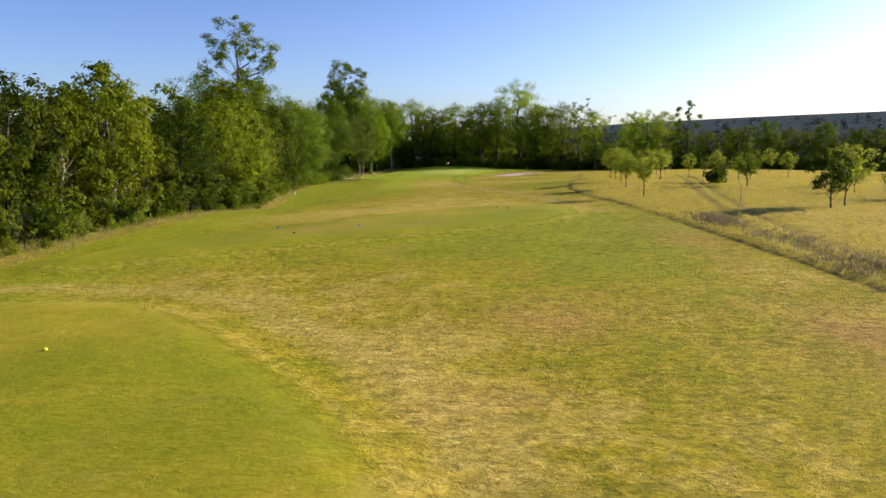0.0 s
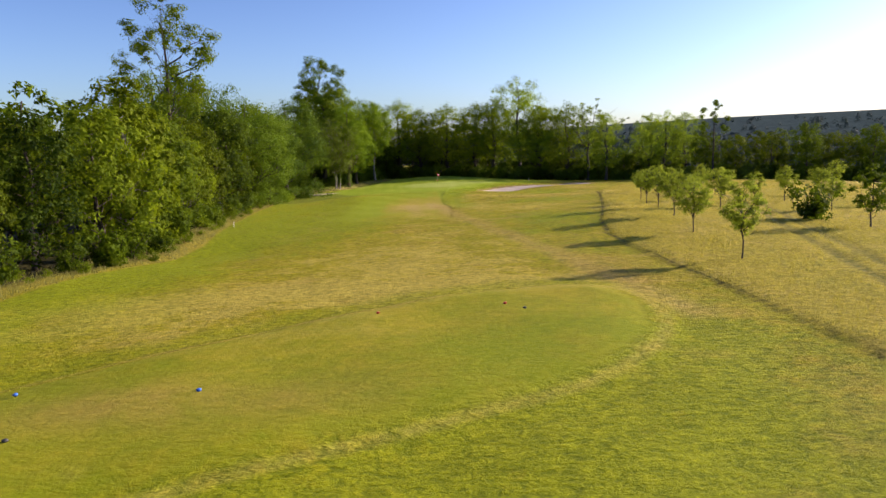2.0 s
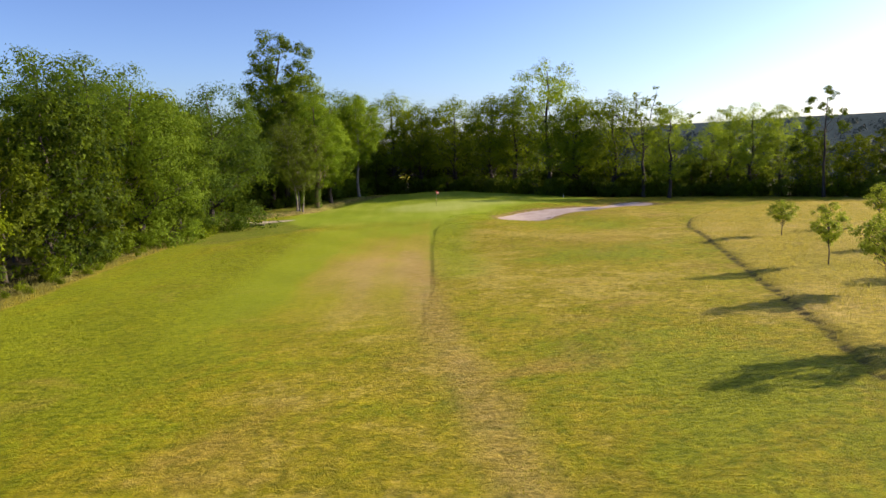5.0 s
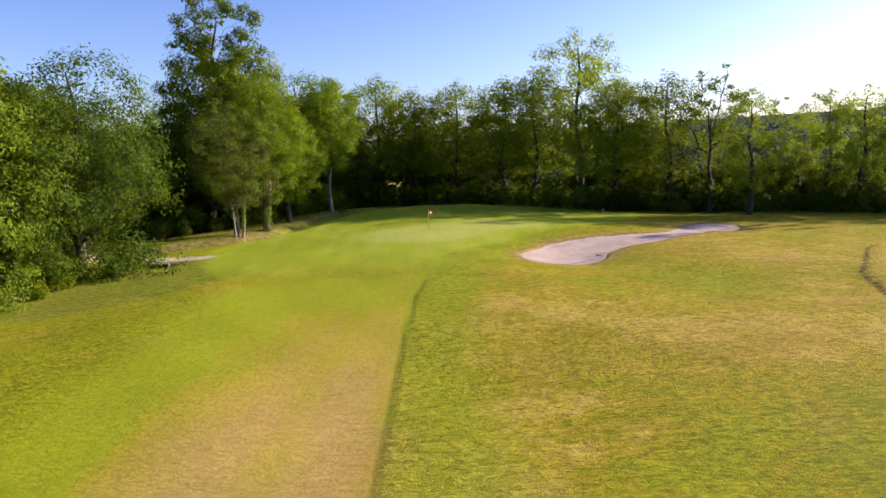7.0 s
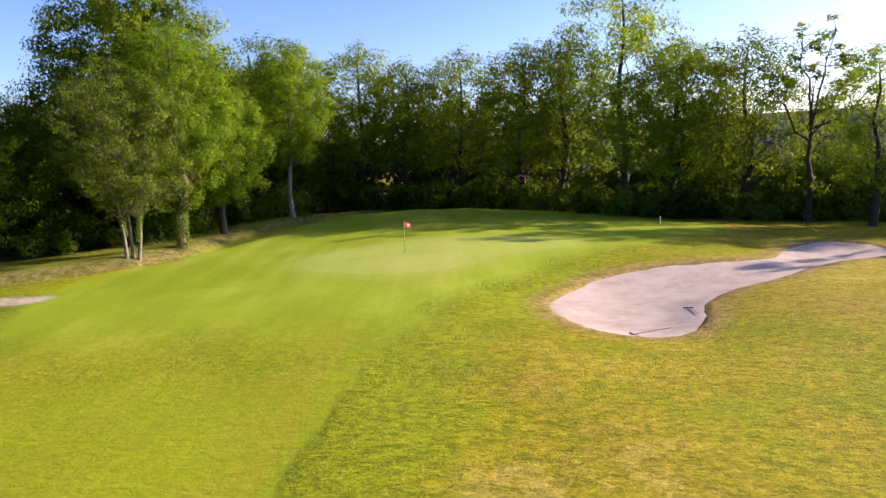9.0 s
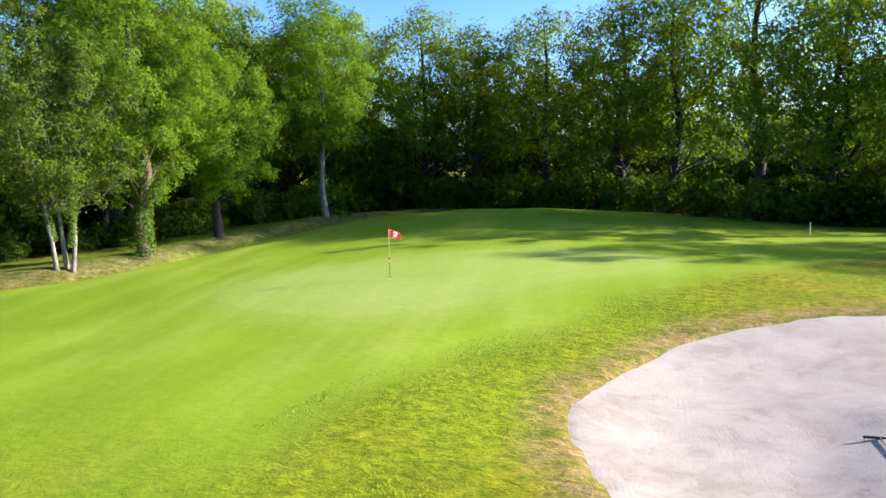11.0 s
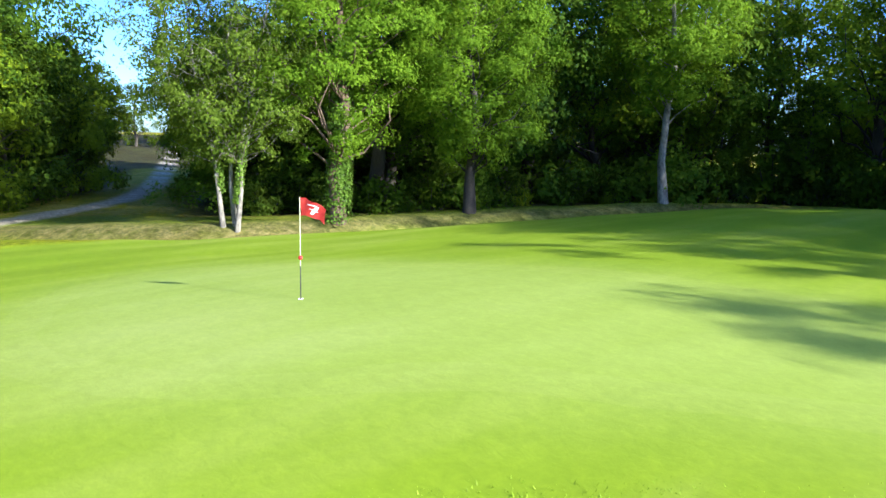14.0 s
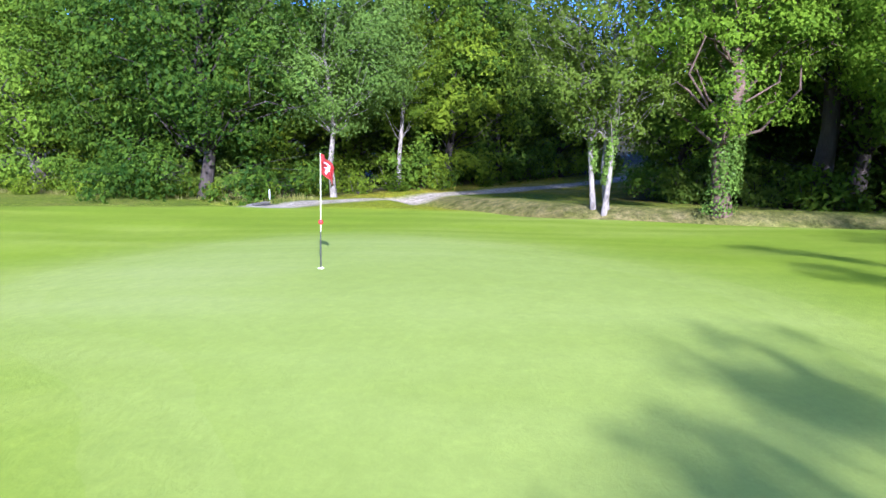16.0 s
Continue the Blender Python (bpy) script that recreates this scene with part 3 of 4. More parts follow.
            pts = curve_pts(p, q, 0.18, r)
            lr = max(0.018, np.interp(j, u, rad) * 0.25)
            tube(pts, np.linspace(lr, lr * 0.3, 5), 4, verts, faces)
            if r.uniform() < bare:
                for t in range(5):
                    e = q + r.normal(0, 0.6, 3) * size
                    tube(curve_pts(pts[3], e, 0.1, r, 3), np.linspace(lr * 0.35, lr * 0.1, 3), 3, verts, faces)
                continue
            lobes.append(q)
            sizes.append(size)
            limbs_of.append((q, lr))
            if r.uniform() < fill:
                lobes.append(0.55 * p + 0.45 * q)
                sizes.append(size * 0.9)
                limbs_of.append((0.55 * p + 0.45 * q, lr))
        lobes.append(np.array([path[-1][0], path[-1][1], h - 1.1 * wide * lobe]))
        sizes.append(wide * lobe * 0.8)
        limbs_of.append((path[-1], r0 * 0.2))
    for z0, ax, ay, az in arms:                            # long single limbs
        p = np.array([lean[0] * 0.5, lean[1] * 0.5, z0])
        q = p + np.array([ax, ay, az])
        pts = curve_pts(p, q, -0.12, r, 7, 0.025)
        tube(pts, np.linspace(trunk * height * 0.35, 0.03, 7), 5, verts, faces)
        for t in range(9):
            v = r.uniform(0.45, 1.0)
            a = np.array([np.interp(v, np.linspace(0, 1, 7), pts[:, k]) for k in range(3)])
            e = a + r.normal(0, 0.75, 3) + np.array([0, 0, 0.45])
            tube(curve_pts(a, e, 0.1, r, 3), (0.05, 0.03, 0.015), 3, verts, faces)
            if t < 6:
                lobes.append(e)
                sizes.append(radius * lobe * r.uniform(0.35, 0.6))
                limbs_of.append((e, 0.03))
    for i in range(skirt):
        w, q = r.uniform(0, 6.28), radius * r.uniform(0.35, 0.85)
        lobes.append(np.array([q * math.cos(w), q * math.sin(w), r.uniform(0.5, base + 1.0)]))
        sizes.append(radius * lobe * r.uniform(0.6, 0.95))
        limbs_of.append((lobes[-1] * np.array([0.4, 0.4, 0.9]), 0.03))
    v, f, clumps = crown_leaves(lobes, sizes, (lean[0] * 0.5, lean[1] * 0.5), leaves, leaf, r, subs, 0.6 * height)
    for i, e in enumerate(clumps):
        if i % twig == 0:
            q, lr = limbs_of[i // subs]
            tube(np.stack([q, 0.5 * (q + e) + r.normal(0, 0.06, 3), e]), (max(0.012, lr * 0.3), max(0.009, lr * 0.18), 0.006), 3, verts, faces)
    mesh_object("trunk", verts, faces, bark, root, smooth_faces=True)
    mesh_object("crown", v.tolist(), f.tolist(), leafmat, root)
    return root


def bush(name, seed, height, radius, leaves, leaf, mat, label):
    r = np.random.default_rng(seed)
    root = tagged(new(name), label, "bush")
    verts, faces, clumps, sizes = [], [], [], []
    for i in range(9):
        w, d = r.uniform(0, 6.28), radius * r.uniform(0.3, 0.9)
        q = (d * math.cos(w), d * math.sin(w), height * r.uniform(0.45, 0.95))
        tube(curve_pts((0.1 * q[0], 0.1 * q[1], -0.2), q, 0.1, r, 4), np.linspace(0.045, 0.012, 4), 4, verts, faces)
        for v in (1.0, 0.62, 0.35):
            clumps.append(np.array(q) * v + r.normal(0, 0.12 * radius, 3))
            sizes.append(radius * r.uniform(0.26, 0.42))
    mesh_object("stem", verts, faces, MAT_BARK, root)
    v, f = clump_leaves(np.array(clumps), np.array(sizes), leaves // len(clumps), leaf, r)
    v[:, 2] = np.maximum(v[:, 2], 0.02)
    mesh_object("crown", v.tolist(), f.tolist(), mat, root)
    return root


def local_rng(x, y):
    return np.random.default_rng(int(abs(x * 971 + y * 313) * 10) + 1)


def pick(x, y, n):
    return int(local_rng(y, x).integers(0, n))


class Stand:
    """Trees of one kind: the first one stands itself, the others are copies."""

    def __init__(self, protos, group):
        self.protos, self.group, self.used = protos, group, set()
        for p in protos:
            tagged(p, group=group)

    def put(self, k, x, y, size=1.0, turn=None, sink=0.05):
        p = self.protos[k % len(self.protos)]
        r = local_rng(x, y)
        turn = r.uniform(0, 360) if turn is None else turn
        m = pose(x, y, at(x, y) - sink, 0, 0, turn)
        if p.name not in self.used:
            self.used.add(p.name)
            p.matrix_basis = m @ Matrix.Scale(size, 4)
            return p
        return copy_thing(p, m @ Matrix.Diagonal((size, size, size * r.uniform(0.94, 1.06), 1)))


def along(line, step, offset, jitter):
    """Points beside a polyline, to its left by offset."""
    pts = []
    r = local_rng(line[0][0] + step, offset + line[-1][1])
    carry = 0.0
    for (ax, ay), (bx, by) in zip(line[:-1], line[1:]):
        ln = math.hypot(bx - ax, by - ay)
        s = carry
        while s < ln:
            u = s / ln
            nx, ny = -(by - ay) / ln, (bx - ax) / ln
            pts.append((ax + (bx - ax) * u + nx * offset + r.uniform(-jitter, jitter), ay + (by - ay) * u + ny * offset + r.uniform(-jitter, jitter)))
            s += step
        carry = s - ln
    return pts


def track_gap(x, y):
    d, _ = seg_dist(np.array([x]), np.array([y]), TRACK)
    return float(d[0])


# ---- the ground ----
def spaced(lo, hi, step, far, growth=1.22):
    out = list(np.arange(lo, hi + 1e-6, step))
    s, v = step, hi
    while v < far:
        s *= growth
        v += s
        out.append(v)
    s, v = step, lo
    while v > -far:
        s *= growth
        v -= s
        out.insert(0, v)
    return np.array(out)


GX, GY = np.meshgrid(spaced(-40, 40, 0.4, 3600, 1.15), spaced(-184, 44, 0.42, 3600))
gx, gy = GX.ravel(), GY.ravel()
bunker_sd = poly_sd(gx, gy, BUNKER)
gz = land(gx, gy) - 0.42 * (1 - smooth(-0.9, -0.1, bunker_sd)) + 0.04 * np.exp(-((bunker_sd - 0.25) / 0.5) ** 2)
_, side = seg_dist(gx, gy, ROUGH_EDGE)
d_long = seg_dist(gx, gy, ROUGH_EDGE)[0]
long_sd = np.where(side < 0, -d_long, d_long)
d_left, s_left = seg_dist(gx, gy, LEFT_EDGE)
left_sd = np.where((s_left > 0) & (gy < -30), -d_left, d_left)
track_d = seg_dist(gx, gy, TRACK)[0] - 1.15
rut_d = np.minimum(seg_dist(gx, gy, RUT_A)[0], seg_dist(gx, gy, RUT_B)[0]) - 0.22
gz = gz - 0.07 * (1 - smooth(0, 0.5, rut_d))
gz = gz + 0.04 * np.sin(gx * 0.9 + 0.7 * np.sin(gy * 0.31)) * np.sin(gy * 0.55) * smooth(1, 4, poly_sd(gx, gy, PUTTING_SHEEN))
nx_, ny_ = GX.shape[1], GX.shape[0]
idx = np.arange(nx_ * ny_).reshape(ny_, nx_)
quads = np.stack([idx[:-1, :-1], idx[:-1, 1:], idx[1:, 1:], idx[1:, :-1]], -1).reshape(-1, 4)
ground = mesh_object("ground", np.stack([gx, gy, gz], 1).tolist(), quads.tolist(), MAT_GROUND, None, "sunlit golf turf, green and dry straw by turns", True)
tagged(ground, category="ground", kind="structure")
bank_d, bank_s = seg_dist(gx, gy, BANK)
bank_sd = np.abs(bank_d * bank_s - 0.4) - 1.25 + 0.5 * smooth(8, 15, gy) + 9 * (gx < -33)
cut_right = np.interp(gy, (-90, -62, -44, -33, -25, -16), (-1.6, -1.0, -0.9, -0.6, 0.2, 2.2))
cut_zone = 1 - smooth(-0.2, 0.2, gx - cut_right)
cut_zone = cut_zone * smooth(-16.5, -10.5, gx) * smooth(-90, -62, gy) * (1 - smooth(-30, -16, gy))
cut_d = seg_dist(gx, gy, [(-1.0, -62), (-0.9, -44), (-0.6, -33), (0.2, -25), (2.2, -16), (5.6, -9), (9.5, -3)])[0]
for key, val in (("fairway", 0.5 - cut_zone), ("tees", np.minimum(poly_sd(gx, gy, TEE_FRONT), poly_sd(gx, gy, TEE_BACK))),
                 ("apron", poly_sd(gx, gy, APRON)), ("putting_sheen", poly_sd(gx, gy, PUTTING_SHEEN)), ("sand_edge", bunker_sd - 0.75), ("long", np.minimum(long_sd, left_sd)),
                 ("edge_left", d_left - 8.0), ("dry", dryness(gx, gy)), ("rust", rusty(gx, gy)), ("front", smooth(-31, -13, gy)), ("pale_strip", seg_dist(gx, gy, PALE_STRIP)[0] - 0.7), ("lawn", np.minimum(poly_sd(gx, gy, LAWN), poly_sd(gx, gy, LAWN_LOW))), ("worn_strip", seg_dist(gx, gy, WORN)[0] - 0.7), ("cut_line", cut_d - 0.1), ("cut_green", cut_d - 3.4 + 4 * (gx < -1)), ("furrow_shade", np.where(gy > -13, 9.0, np.abs(d_long - 0.05) - 0.1)), ("tee_collar", np.abs(poly_sd(gx, gy, TEE_FRONT) - 1.8) - 1.0), ("tee_rim", np.abs(np.minimum(poly_sd(gx, gy, TEE_FRONT), poly_sd(gx, gy, TEE_BACK)) - 0.5) - 0.2), ("wood", poly_sd(gx, gy, WOODS)), ("track", track_d), ("ruts", rut_d), ("bank", bank_sd),
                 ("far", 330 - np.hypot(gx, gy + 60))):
    layer = ground.data.attributes.new(key, 'FLOAT', 'POINT')
    layer.data.foreach_set("value", np.asarray(val, np.float32))


# ---- bunker sand, a little below its grass lip ----
def sand_material():
    m, nt, b = node_tree("sand")
    big, mid, fine = noise_node(nt, 0.35, 4), noise_node(nt, 1.4, 5, 0.65, warp=0.8), noise_node(nt, 30, 3)
    col = ramp(nt, math_node(nt, 'ADD', math_node(nt, 'MULTIPLY', big, 0.5), math_node(nt, 'MULTIPLY', mid, 0.5)),
               [(0.36, (0.29, 0.235, 0.195)), (0.5, (0.375, 0.315, 0.27)), (0.64, (0.42, 0.36, 0.31))])
    nt.links.new(col, b.inputs["Base Color"])
    b.inputs["Roughness"].default_value = 0.95
    tc = nt.nodes.new("ShaderNodeTexCoord")
    wv = add(nt, "ShaderNodeTexWave", Scale=2.6, Distortion=9.0, Detail=2.0)
    wv.inputs["Detail Scale"].default_value = 0.35
    nt.links.new(tc.outputs["Object"], wv.inputs[0])
    rake = math_node(nt, 'MULTIPLY', wv.outputs["Fac"], math_node(nt, 'MULTIPLY', ramp(nt, noise_node(nt, 0.5, 2), [(0.52, (0, 0, 0)), (0.66, (1, 1, 1))]), 0.035))
    steps = ramp(nt, noise_node(nt, 2.6, 2, 0.5), [(0.63, (0, 0, 0)), (0.70, (1, 1, 1))])
    h = math_node(nt, 'ADD', math_node(nt, 'ADD', rake, math_node(nt, 'MULTIPLY', fine, 0.25)), math_node(nt, 'MULTIPLY', steps, -0.14))
    bump(nt, b, h, 0.7, 0.06)
    return m


MAT_SAND = sand_material()
SX, SY = np.meshgrid(np.arange(6.5, 34, 0.3), np.arange(-21.8, 8, 0.3))
sx, sy = SX.ravel(), SY.ravel()
ssd = poly_sd(sx, sy, BUNKER)
sz = land(sx, sy) - 0.05 - 0.14 * smooth(0, 2.4, -ssd) - 0.25 * smooth(-0.05, 0.5, ssd) + 0.02 * np.sin(sx * 1.7) * np.sin(sy * 1.3)
keep = ssd < 0.45
si = np.arange(len(sx)).reshape(SX.shape)
sq = np.stack([si[:-1, :-1], si[:-1, 1:], si[1:, 1:], si[1:, :-1]], -1).reshape(-1, 4)
sq = sq[keep[sq].all(1)]
used, inv = np.unique(sq, return_inverse=True)
sand = mesh_object("bunker_sand", np.stack([sx, sy, sz], 1)[used].tolist(), inv.reshape(-1, 4).tolist(), MAT_SAND, None, "pale pinkish bunker sand with rake marks and footprints", True)
tagged(sand, category="bunker", kind="structure")


# ---- trees ----
LEFT_LINE = [(-34.5, -146), (-34, -112), (-30.2, -99), (-30, -90), (-32, -69), (-33.5, -45), (-33.5, -26), (-31, -14)]
BACK_LINE = [(-27, 24), (-23, 36), (-16, 46), (-7, 47.5), (5.5, 44), (13, 39.5), (19.5, 33), (25.5, 29.5), (32, 26.8), (38.5, 25.5), (43, 23.5), (52, 18.5), (60, 11.5), (74, 1), (100, -3), (135, 0), (185, 12)]

wood_a = tree("tree", 11, 13.5, 5.0, 0.9, 32, 8400, 0.3, MAT_BARK, MAT_LEAF_WOOD, "dense green broadleaf tree at the edge of the wood", shape=0.5, skirt=10)
wood_b = tree("tree", 12, 14.5, 4.7, 1.0, 32, 8400, 0.3, MAT_BARK, MAT_LEAF_OAK, "dense green oak at the edge of the wood", shape=0.5, skirt=8)
wood_c = tree("tree", 13, 12.5, 5.0, 0.8, 32, 8400, 0.29, MAT_BARK, MAT_LEAF_LIME, "bright green broadleaf tree at the edge of the wood", shape=0.9, skirt=10)
wood_d = tree("tree", 14, 13.5, 4.2, 1.0, 28, 7400, 0.3, MAT_BARK_PALE, MAT_LEAF_WOOD, "slender dark green tree in the wood", shape=0.9, skirt=6)
left_wood = Stand([wood_a, wood_b, wood_c, wood_d], "trees of the wood beside the fairway")
back_a = tree("tree", 21, 21, 7.2, 2.4, 36, 16000, 0.23, MAT_BARK, MAT_LEAF_BACK_LIT, "tall dark oak behind the green, its crown open", shape=0.5, low=0.35)
back_b = tree("tree", 22, 21, 6.6, 2.6, 34, 15500, 0.23, MAT_BARK, MAT_LEAF_BACK_LIT, "tall green tree in the wood behind the green", shape=0.4, low=0.4, lobe=0.30)
back_c = tree("tree", 23, 19, 7.0, 2.0, 36, 15500, 0.23, MAT_BARK, MAT_LEAF_LIME, "tall light green tree in the wood behind the green", shape=0.5)
back_wood = Stand([back_a, back_b, back_c], "trees of the wood behind the green")

k = 0
rear_a = tree("tree", 24, 18, 6.2, 1.5, 18, 3000, 0.5, MAT_BARK, MAT_LEAF_OAK, "dark tree deep in the wood behind the green", shape=0.5, subs=5, twig=12)
rear_b = tree("tree", 25, 17, 5.8, 1.5, 18, 3000, 0.48, MAT_BARK, MAT_LEAF_WOOD, "dense dark tree deep in the wood", shape=0.5, subs=5, twig=12)
rear_wood = Stand([rear_a, rear_b], "trees deep in the wood")
for x, y in along(LEFT_LINE, 5.6, 0.3, 1.5):
    grow = 0.93 if y < -100 else (1.04 if y < -80 else (1.12 if y < -50 else 1.2))
    left_wood.put(pick(x, y, 4), x, y, grow * local_rng(x + 3, y).uniform(0.82, 1.22))
for row, (off, step) in enumerate(((0.0, 6.6), (7.5, 8.6))):
    for x, y in along(BACK_LINE, step, off, 1.2):
        if track_gap(x, y) < 6 or (row == 0 and (math.hypot(x - 36.5, y - 22) < 4.5 or 35 < x < 50)) or (row == 1 and 20 < x < 52):
            continue
        grow = 1.1 if x < 16 else 0.95 if x < 25 else (1.02 if x < 33 else (0.86 if x < 49 else (0.66 if x < 70 else 0.74)))
        if x > 60 or row == 1:
            (left_wood if row == 0 else rear_wood).put(pick(x, y, 2), x, y, grow * (1.45 if row == 0 else 0.9))
            continue
        # light-leafed kind twice as often: filtered sun put in by leaf colour
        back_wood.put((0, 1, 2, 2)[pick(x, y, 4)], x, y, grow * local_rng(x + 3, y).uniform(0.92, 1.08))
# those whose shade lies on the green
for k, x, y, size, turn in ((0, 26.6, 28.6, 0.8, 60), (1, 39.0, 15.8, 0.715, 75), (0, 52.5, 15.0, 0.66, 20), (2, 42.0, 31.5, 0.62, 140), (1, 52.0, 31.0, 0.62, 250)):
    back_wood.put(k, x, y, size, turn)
# dark thicket in their shade
for k, x, y, size in ((0, 35.0, 27.8, 0.56), (1, 38.6, 26.2, 0.58), (0, 42.0, 25.2, 0.62), (1, 45.5, 24.0, 0.60), (3, 48.8, 23.2, 0.62), (1, 52.0, 21.0, 0.60), (0, 55.5, 18.5, 0.55), (1, 40.5, 29.5, 0.6), (0, 31.0, 31.5, 0.55), (1, 27.0, 34.5, 0.55)):
    left_wood.put(k, x, y, size)
for x, y in along(BACK_LINE[:11], 4.2, 8.5, 1.2):
    if track_gap(x, y) > 6:
        left_wood.put(pick(x, y, 4), x, y, rng.uniform(0.42, 0.6))
for x, y in along(BACK_LINE[:9], 6.0, 14.5, 1.2) + along(BACK_LINE[:9], 7.0, 21.5, 1.5):
    if x < 24 and track_gap(x, y) > 7:
        rear_wood.put(pick(x, y, 2), x, y, rng.uniform(0.78, 0.95))
for x, y in along(LEFT_LINE, 6.0, 6.0, 1.0) + along(LEFT_LINE, 7.0, 12.5, 1.2):
    rear_wood.put(pick(x, y, 2), x, y, local_rng(x + 3, y).uniform(0.66, 0.82) * (0.9 if y < -100 else (1.0 if y < -50 else 1.15)))
# wood to both sides of the gravel track
for x, y in along([(-38, -13), (-47, 1.5), (-55, 7), (-66, 11)], 4.6, 0, 0.8) + along([(-36, -19), (-54, -6), (-74, 6)], 6.0, 0, 1.5) + along([(-45, 17), (-60, 23), (-76, 30)], 5.0, 0, 1.0) + along([(-31, 24), (-46, 26), (-70, 36)], 6.0, 0, 1.5) + along([(-128, 20), (-122, 44), (-118, 70)], 7.0, 0, 1.5):
    left_wood.put(pick(x, y, 4), x, y, rng.uniform(1.0, 1.25))

near_a = tree("tree", 15, 17.5, 7.6, 1.0, 48, 34000, 0.2, MAT_BARK, MAT_LEAF_NEAR, "broad dark green tree beside the track, leafy to the ground", shape=0.5, skirt=22, fill=0.7)
near_b = tree("tree", 16, 15.5, 6.2, 0.9, 44, 29000, 0.2, MAT_BARK, MAT_LEAF_NEAR, "broad green tree beside the track, leafy to the ground", shape=0.5, skirt=18, fill=0.7)
near_wood = Stand([near_a, near_b], "leafy trees beside the culvert and track")
for i, (x, y, s) in enumerate(((-28.2, -14.5, 1.1), (-30.5, -20, 1.1), (-32.5, -27, 1.0), (-34.5, 13.5, 0.9), (-28, 21, 1.1), (-24, 28, 1.15), (-20, 40, 1.2), (-50.5, -2.0, 1.35), (-45, -9.5, 1.3), (-57, 1.5, 1.5))):
    near_wood.put(i, x, y, s)
for k, x, y, s in ((1, -35, -14, 1.2), (0, -37.5, -21, 1.2), (1, -42, -9, 1.15), (3, -41, 15, 1.1), (0, -58, -2, 1.6), (1, -62, -8, 1.5), (0, -15.5, 40.5, 0.75), (1, -18.5, 47, 0.9), (1, -11.5, 45, 0.8), (0, -36, 19, 1.2)):
    left_wood.put(k, x, y, s)

# single trees that stand out
tall = tree("tall_tree", 31, 28.5, 6.6, 11.0, 38, 17000, 0.22, MAT_BARK, MAT_LEAF_LIME, "very tall thin-crowned tree above the wood, branches showing", shape=0.5, trunk=0.014, lobe=0.22, bare=0.1, twig=2, low=0.7, fill=0.1, arms=((17.5, 6.5, -3.5, 3.0), (19, 4.0, 3.5, 4.5)))
tall.matrix_basis = pose(-35.6, -58.4, at(-35.6, -58.4) - 0.1)
pop = tree("tall_tree", 32, 29.5, 7.0, 6.0, 52, 32000, 0.27, MAT_BARK, MAT_LEAF_OAK, "very tall narrow tree rising over its neighbours", shape=0.5, trunk=0.016, lobe=0.26, rag=0.22)
pop.matrix_basis = pose(-25.0, 18.0, at(-25.0, 18.0) - 0.1)
birch = tree("multi_stemmed_tree", 33, 15.5, 6.4, 2.6, 80, 38000, 0.14, MAT_BARK_PALE, MAT_LEAF_BIRCH, "three-stemmed pale-barked tree on the bank, ivy on its stems", shape=0.5, trunk=0.0085,
             stems=[(-0.35, 0.0, -2.2, -0.6, 0.95), (0.15, 0.35, -0.6, 0.8, 1.0), (0.45, -0.1, 1.9, 0.4, 0.92)], lobe=0.26, twig=2, low=0.45)
birch.matrix_basis = pose(-21.0, 7.2, at(-21.0, 7.2), 0, 0, 35)
ivy = tree("ivy_clad_tree", 34, 19.0, 5.0, 2.6, 46, 36000, 0.165, MAT_BARK_RED, MAT_LEAF_BANK, "thick tree on the bank, its trunk wrapped in ivy", shape=0.5, trunk=0.019, lobe=0.30)
ivy.matrix_basis = pose(-19.0, 12.1, at(-19.0, 12.1))
oak = tree("oak_tree", 35, 15.0, 5.0, 1.9, 46, 40000, 0.16, MAT_BARK, MAT_LEAF_BANK, "round-crowned oak with a stout dark trunk on the bank", shape=0.5, trunk=0.022, lobe=0.30)
oak.matrix_basis = pose(-17.7, 19.6, at(-17.7, 19.6))
white = tree("pale_trunked_tree", 36, 19.5, 5.0, 4.6, 38, 32000, 0.18, MAT_BARK_PALE, MAT_LEAF_BANK, "tall tree with a pale grey trunk beside the green", shape=0.5, trunk=0.0145, fill=0.8, lobe=0.32, low=0.5)
white.matrix_basis = pose(-14.05, 32.2, at(-14.05, 32.2))
m1 = tree("pale_trunked_tree", 37, 16.0, 6.4, 3.4, 46, 38000, 0.155, MAT_BARK_PALE, MAT_LEAF_GREY, "grey-green leafed tree with a pale leaning trunk", shape=0.5, trunk=0.012, lean=(-0.6, -1.0), lobe=0.30, low=0.5)
m1.matrix_basis = pose(-31.2, -7.6, at(-31.2, -7.6))
m2 = tree("pale_trunked_tree", 38, 17, 3.6, 3.2, 34, 20000, 0.16, MAT_BARK_PALE, MAT_LEAF_LIME, "slim tree with a pale trunk beside the track", shape=0.6, trunk=0.010, lobe=0.30)
m2.matrix_basis = pose(-38.5, -4.8, at(-38.5, -4.8))
snag = tree("half_bare_oak", 39, 15.0, 4.0, 7.5, 7, 3400, 0.24, MAT_BARK, MAT_LEAF_LIME, "old oak, half its limbs bare", shape=0.4, trunk=0.022, lobe=0.30, bare=0.35, twig=2, low=0.4, fill=0.1, top=0.7,
            arms=((6.5, -4.2, 0.5, 6.0), (7.5, -1.5, -1.0, 7.5), (7.0, 4.5, 0.5, 6.5), (7.5, 7.0, -0.5, 4.5), (8.0, 2.2, 1.0, 7.5)))
snag.matrix_basis = pose(36.5, 22.0, at(36.5, 22.0)) @ Matrix.Scale(1.15, 4)
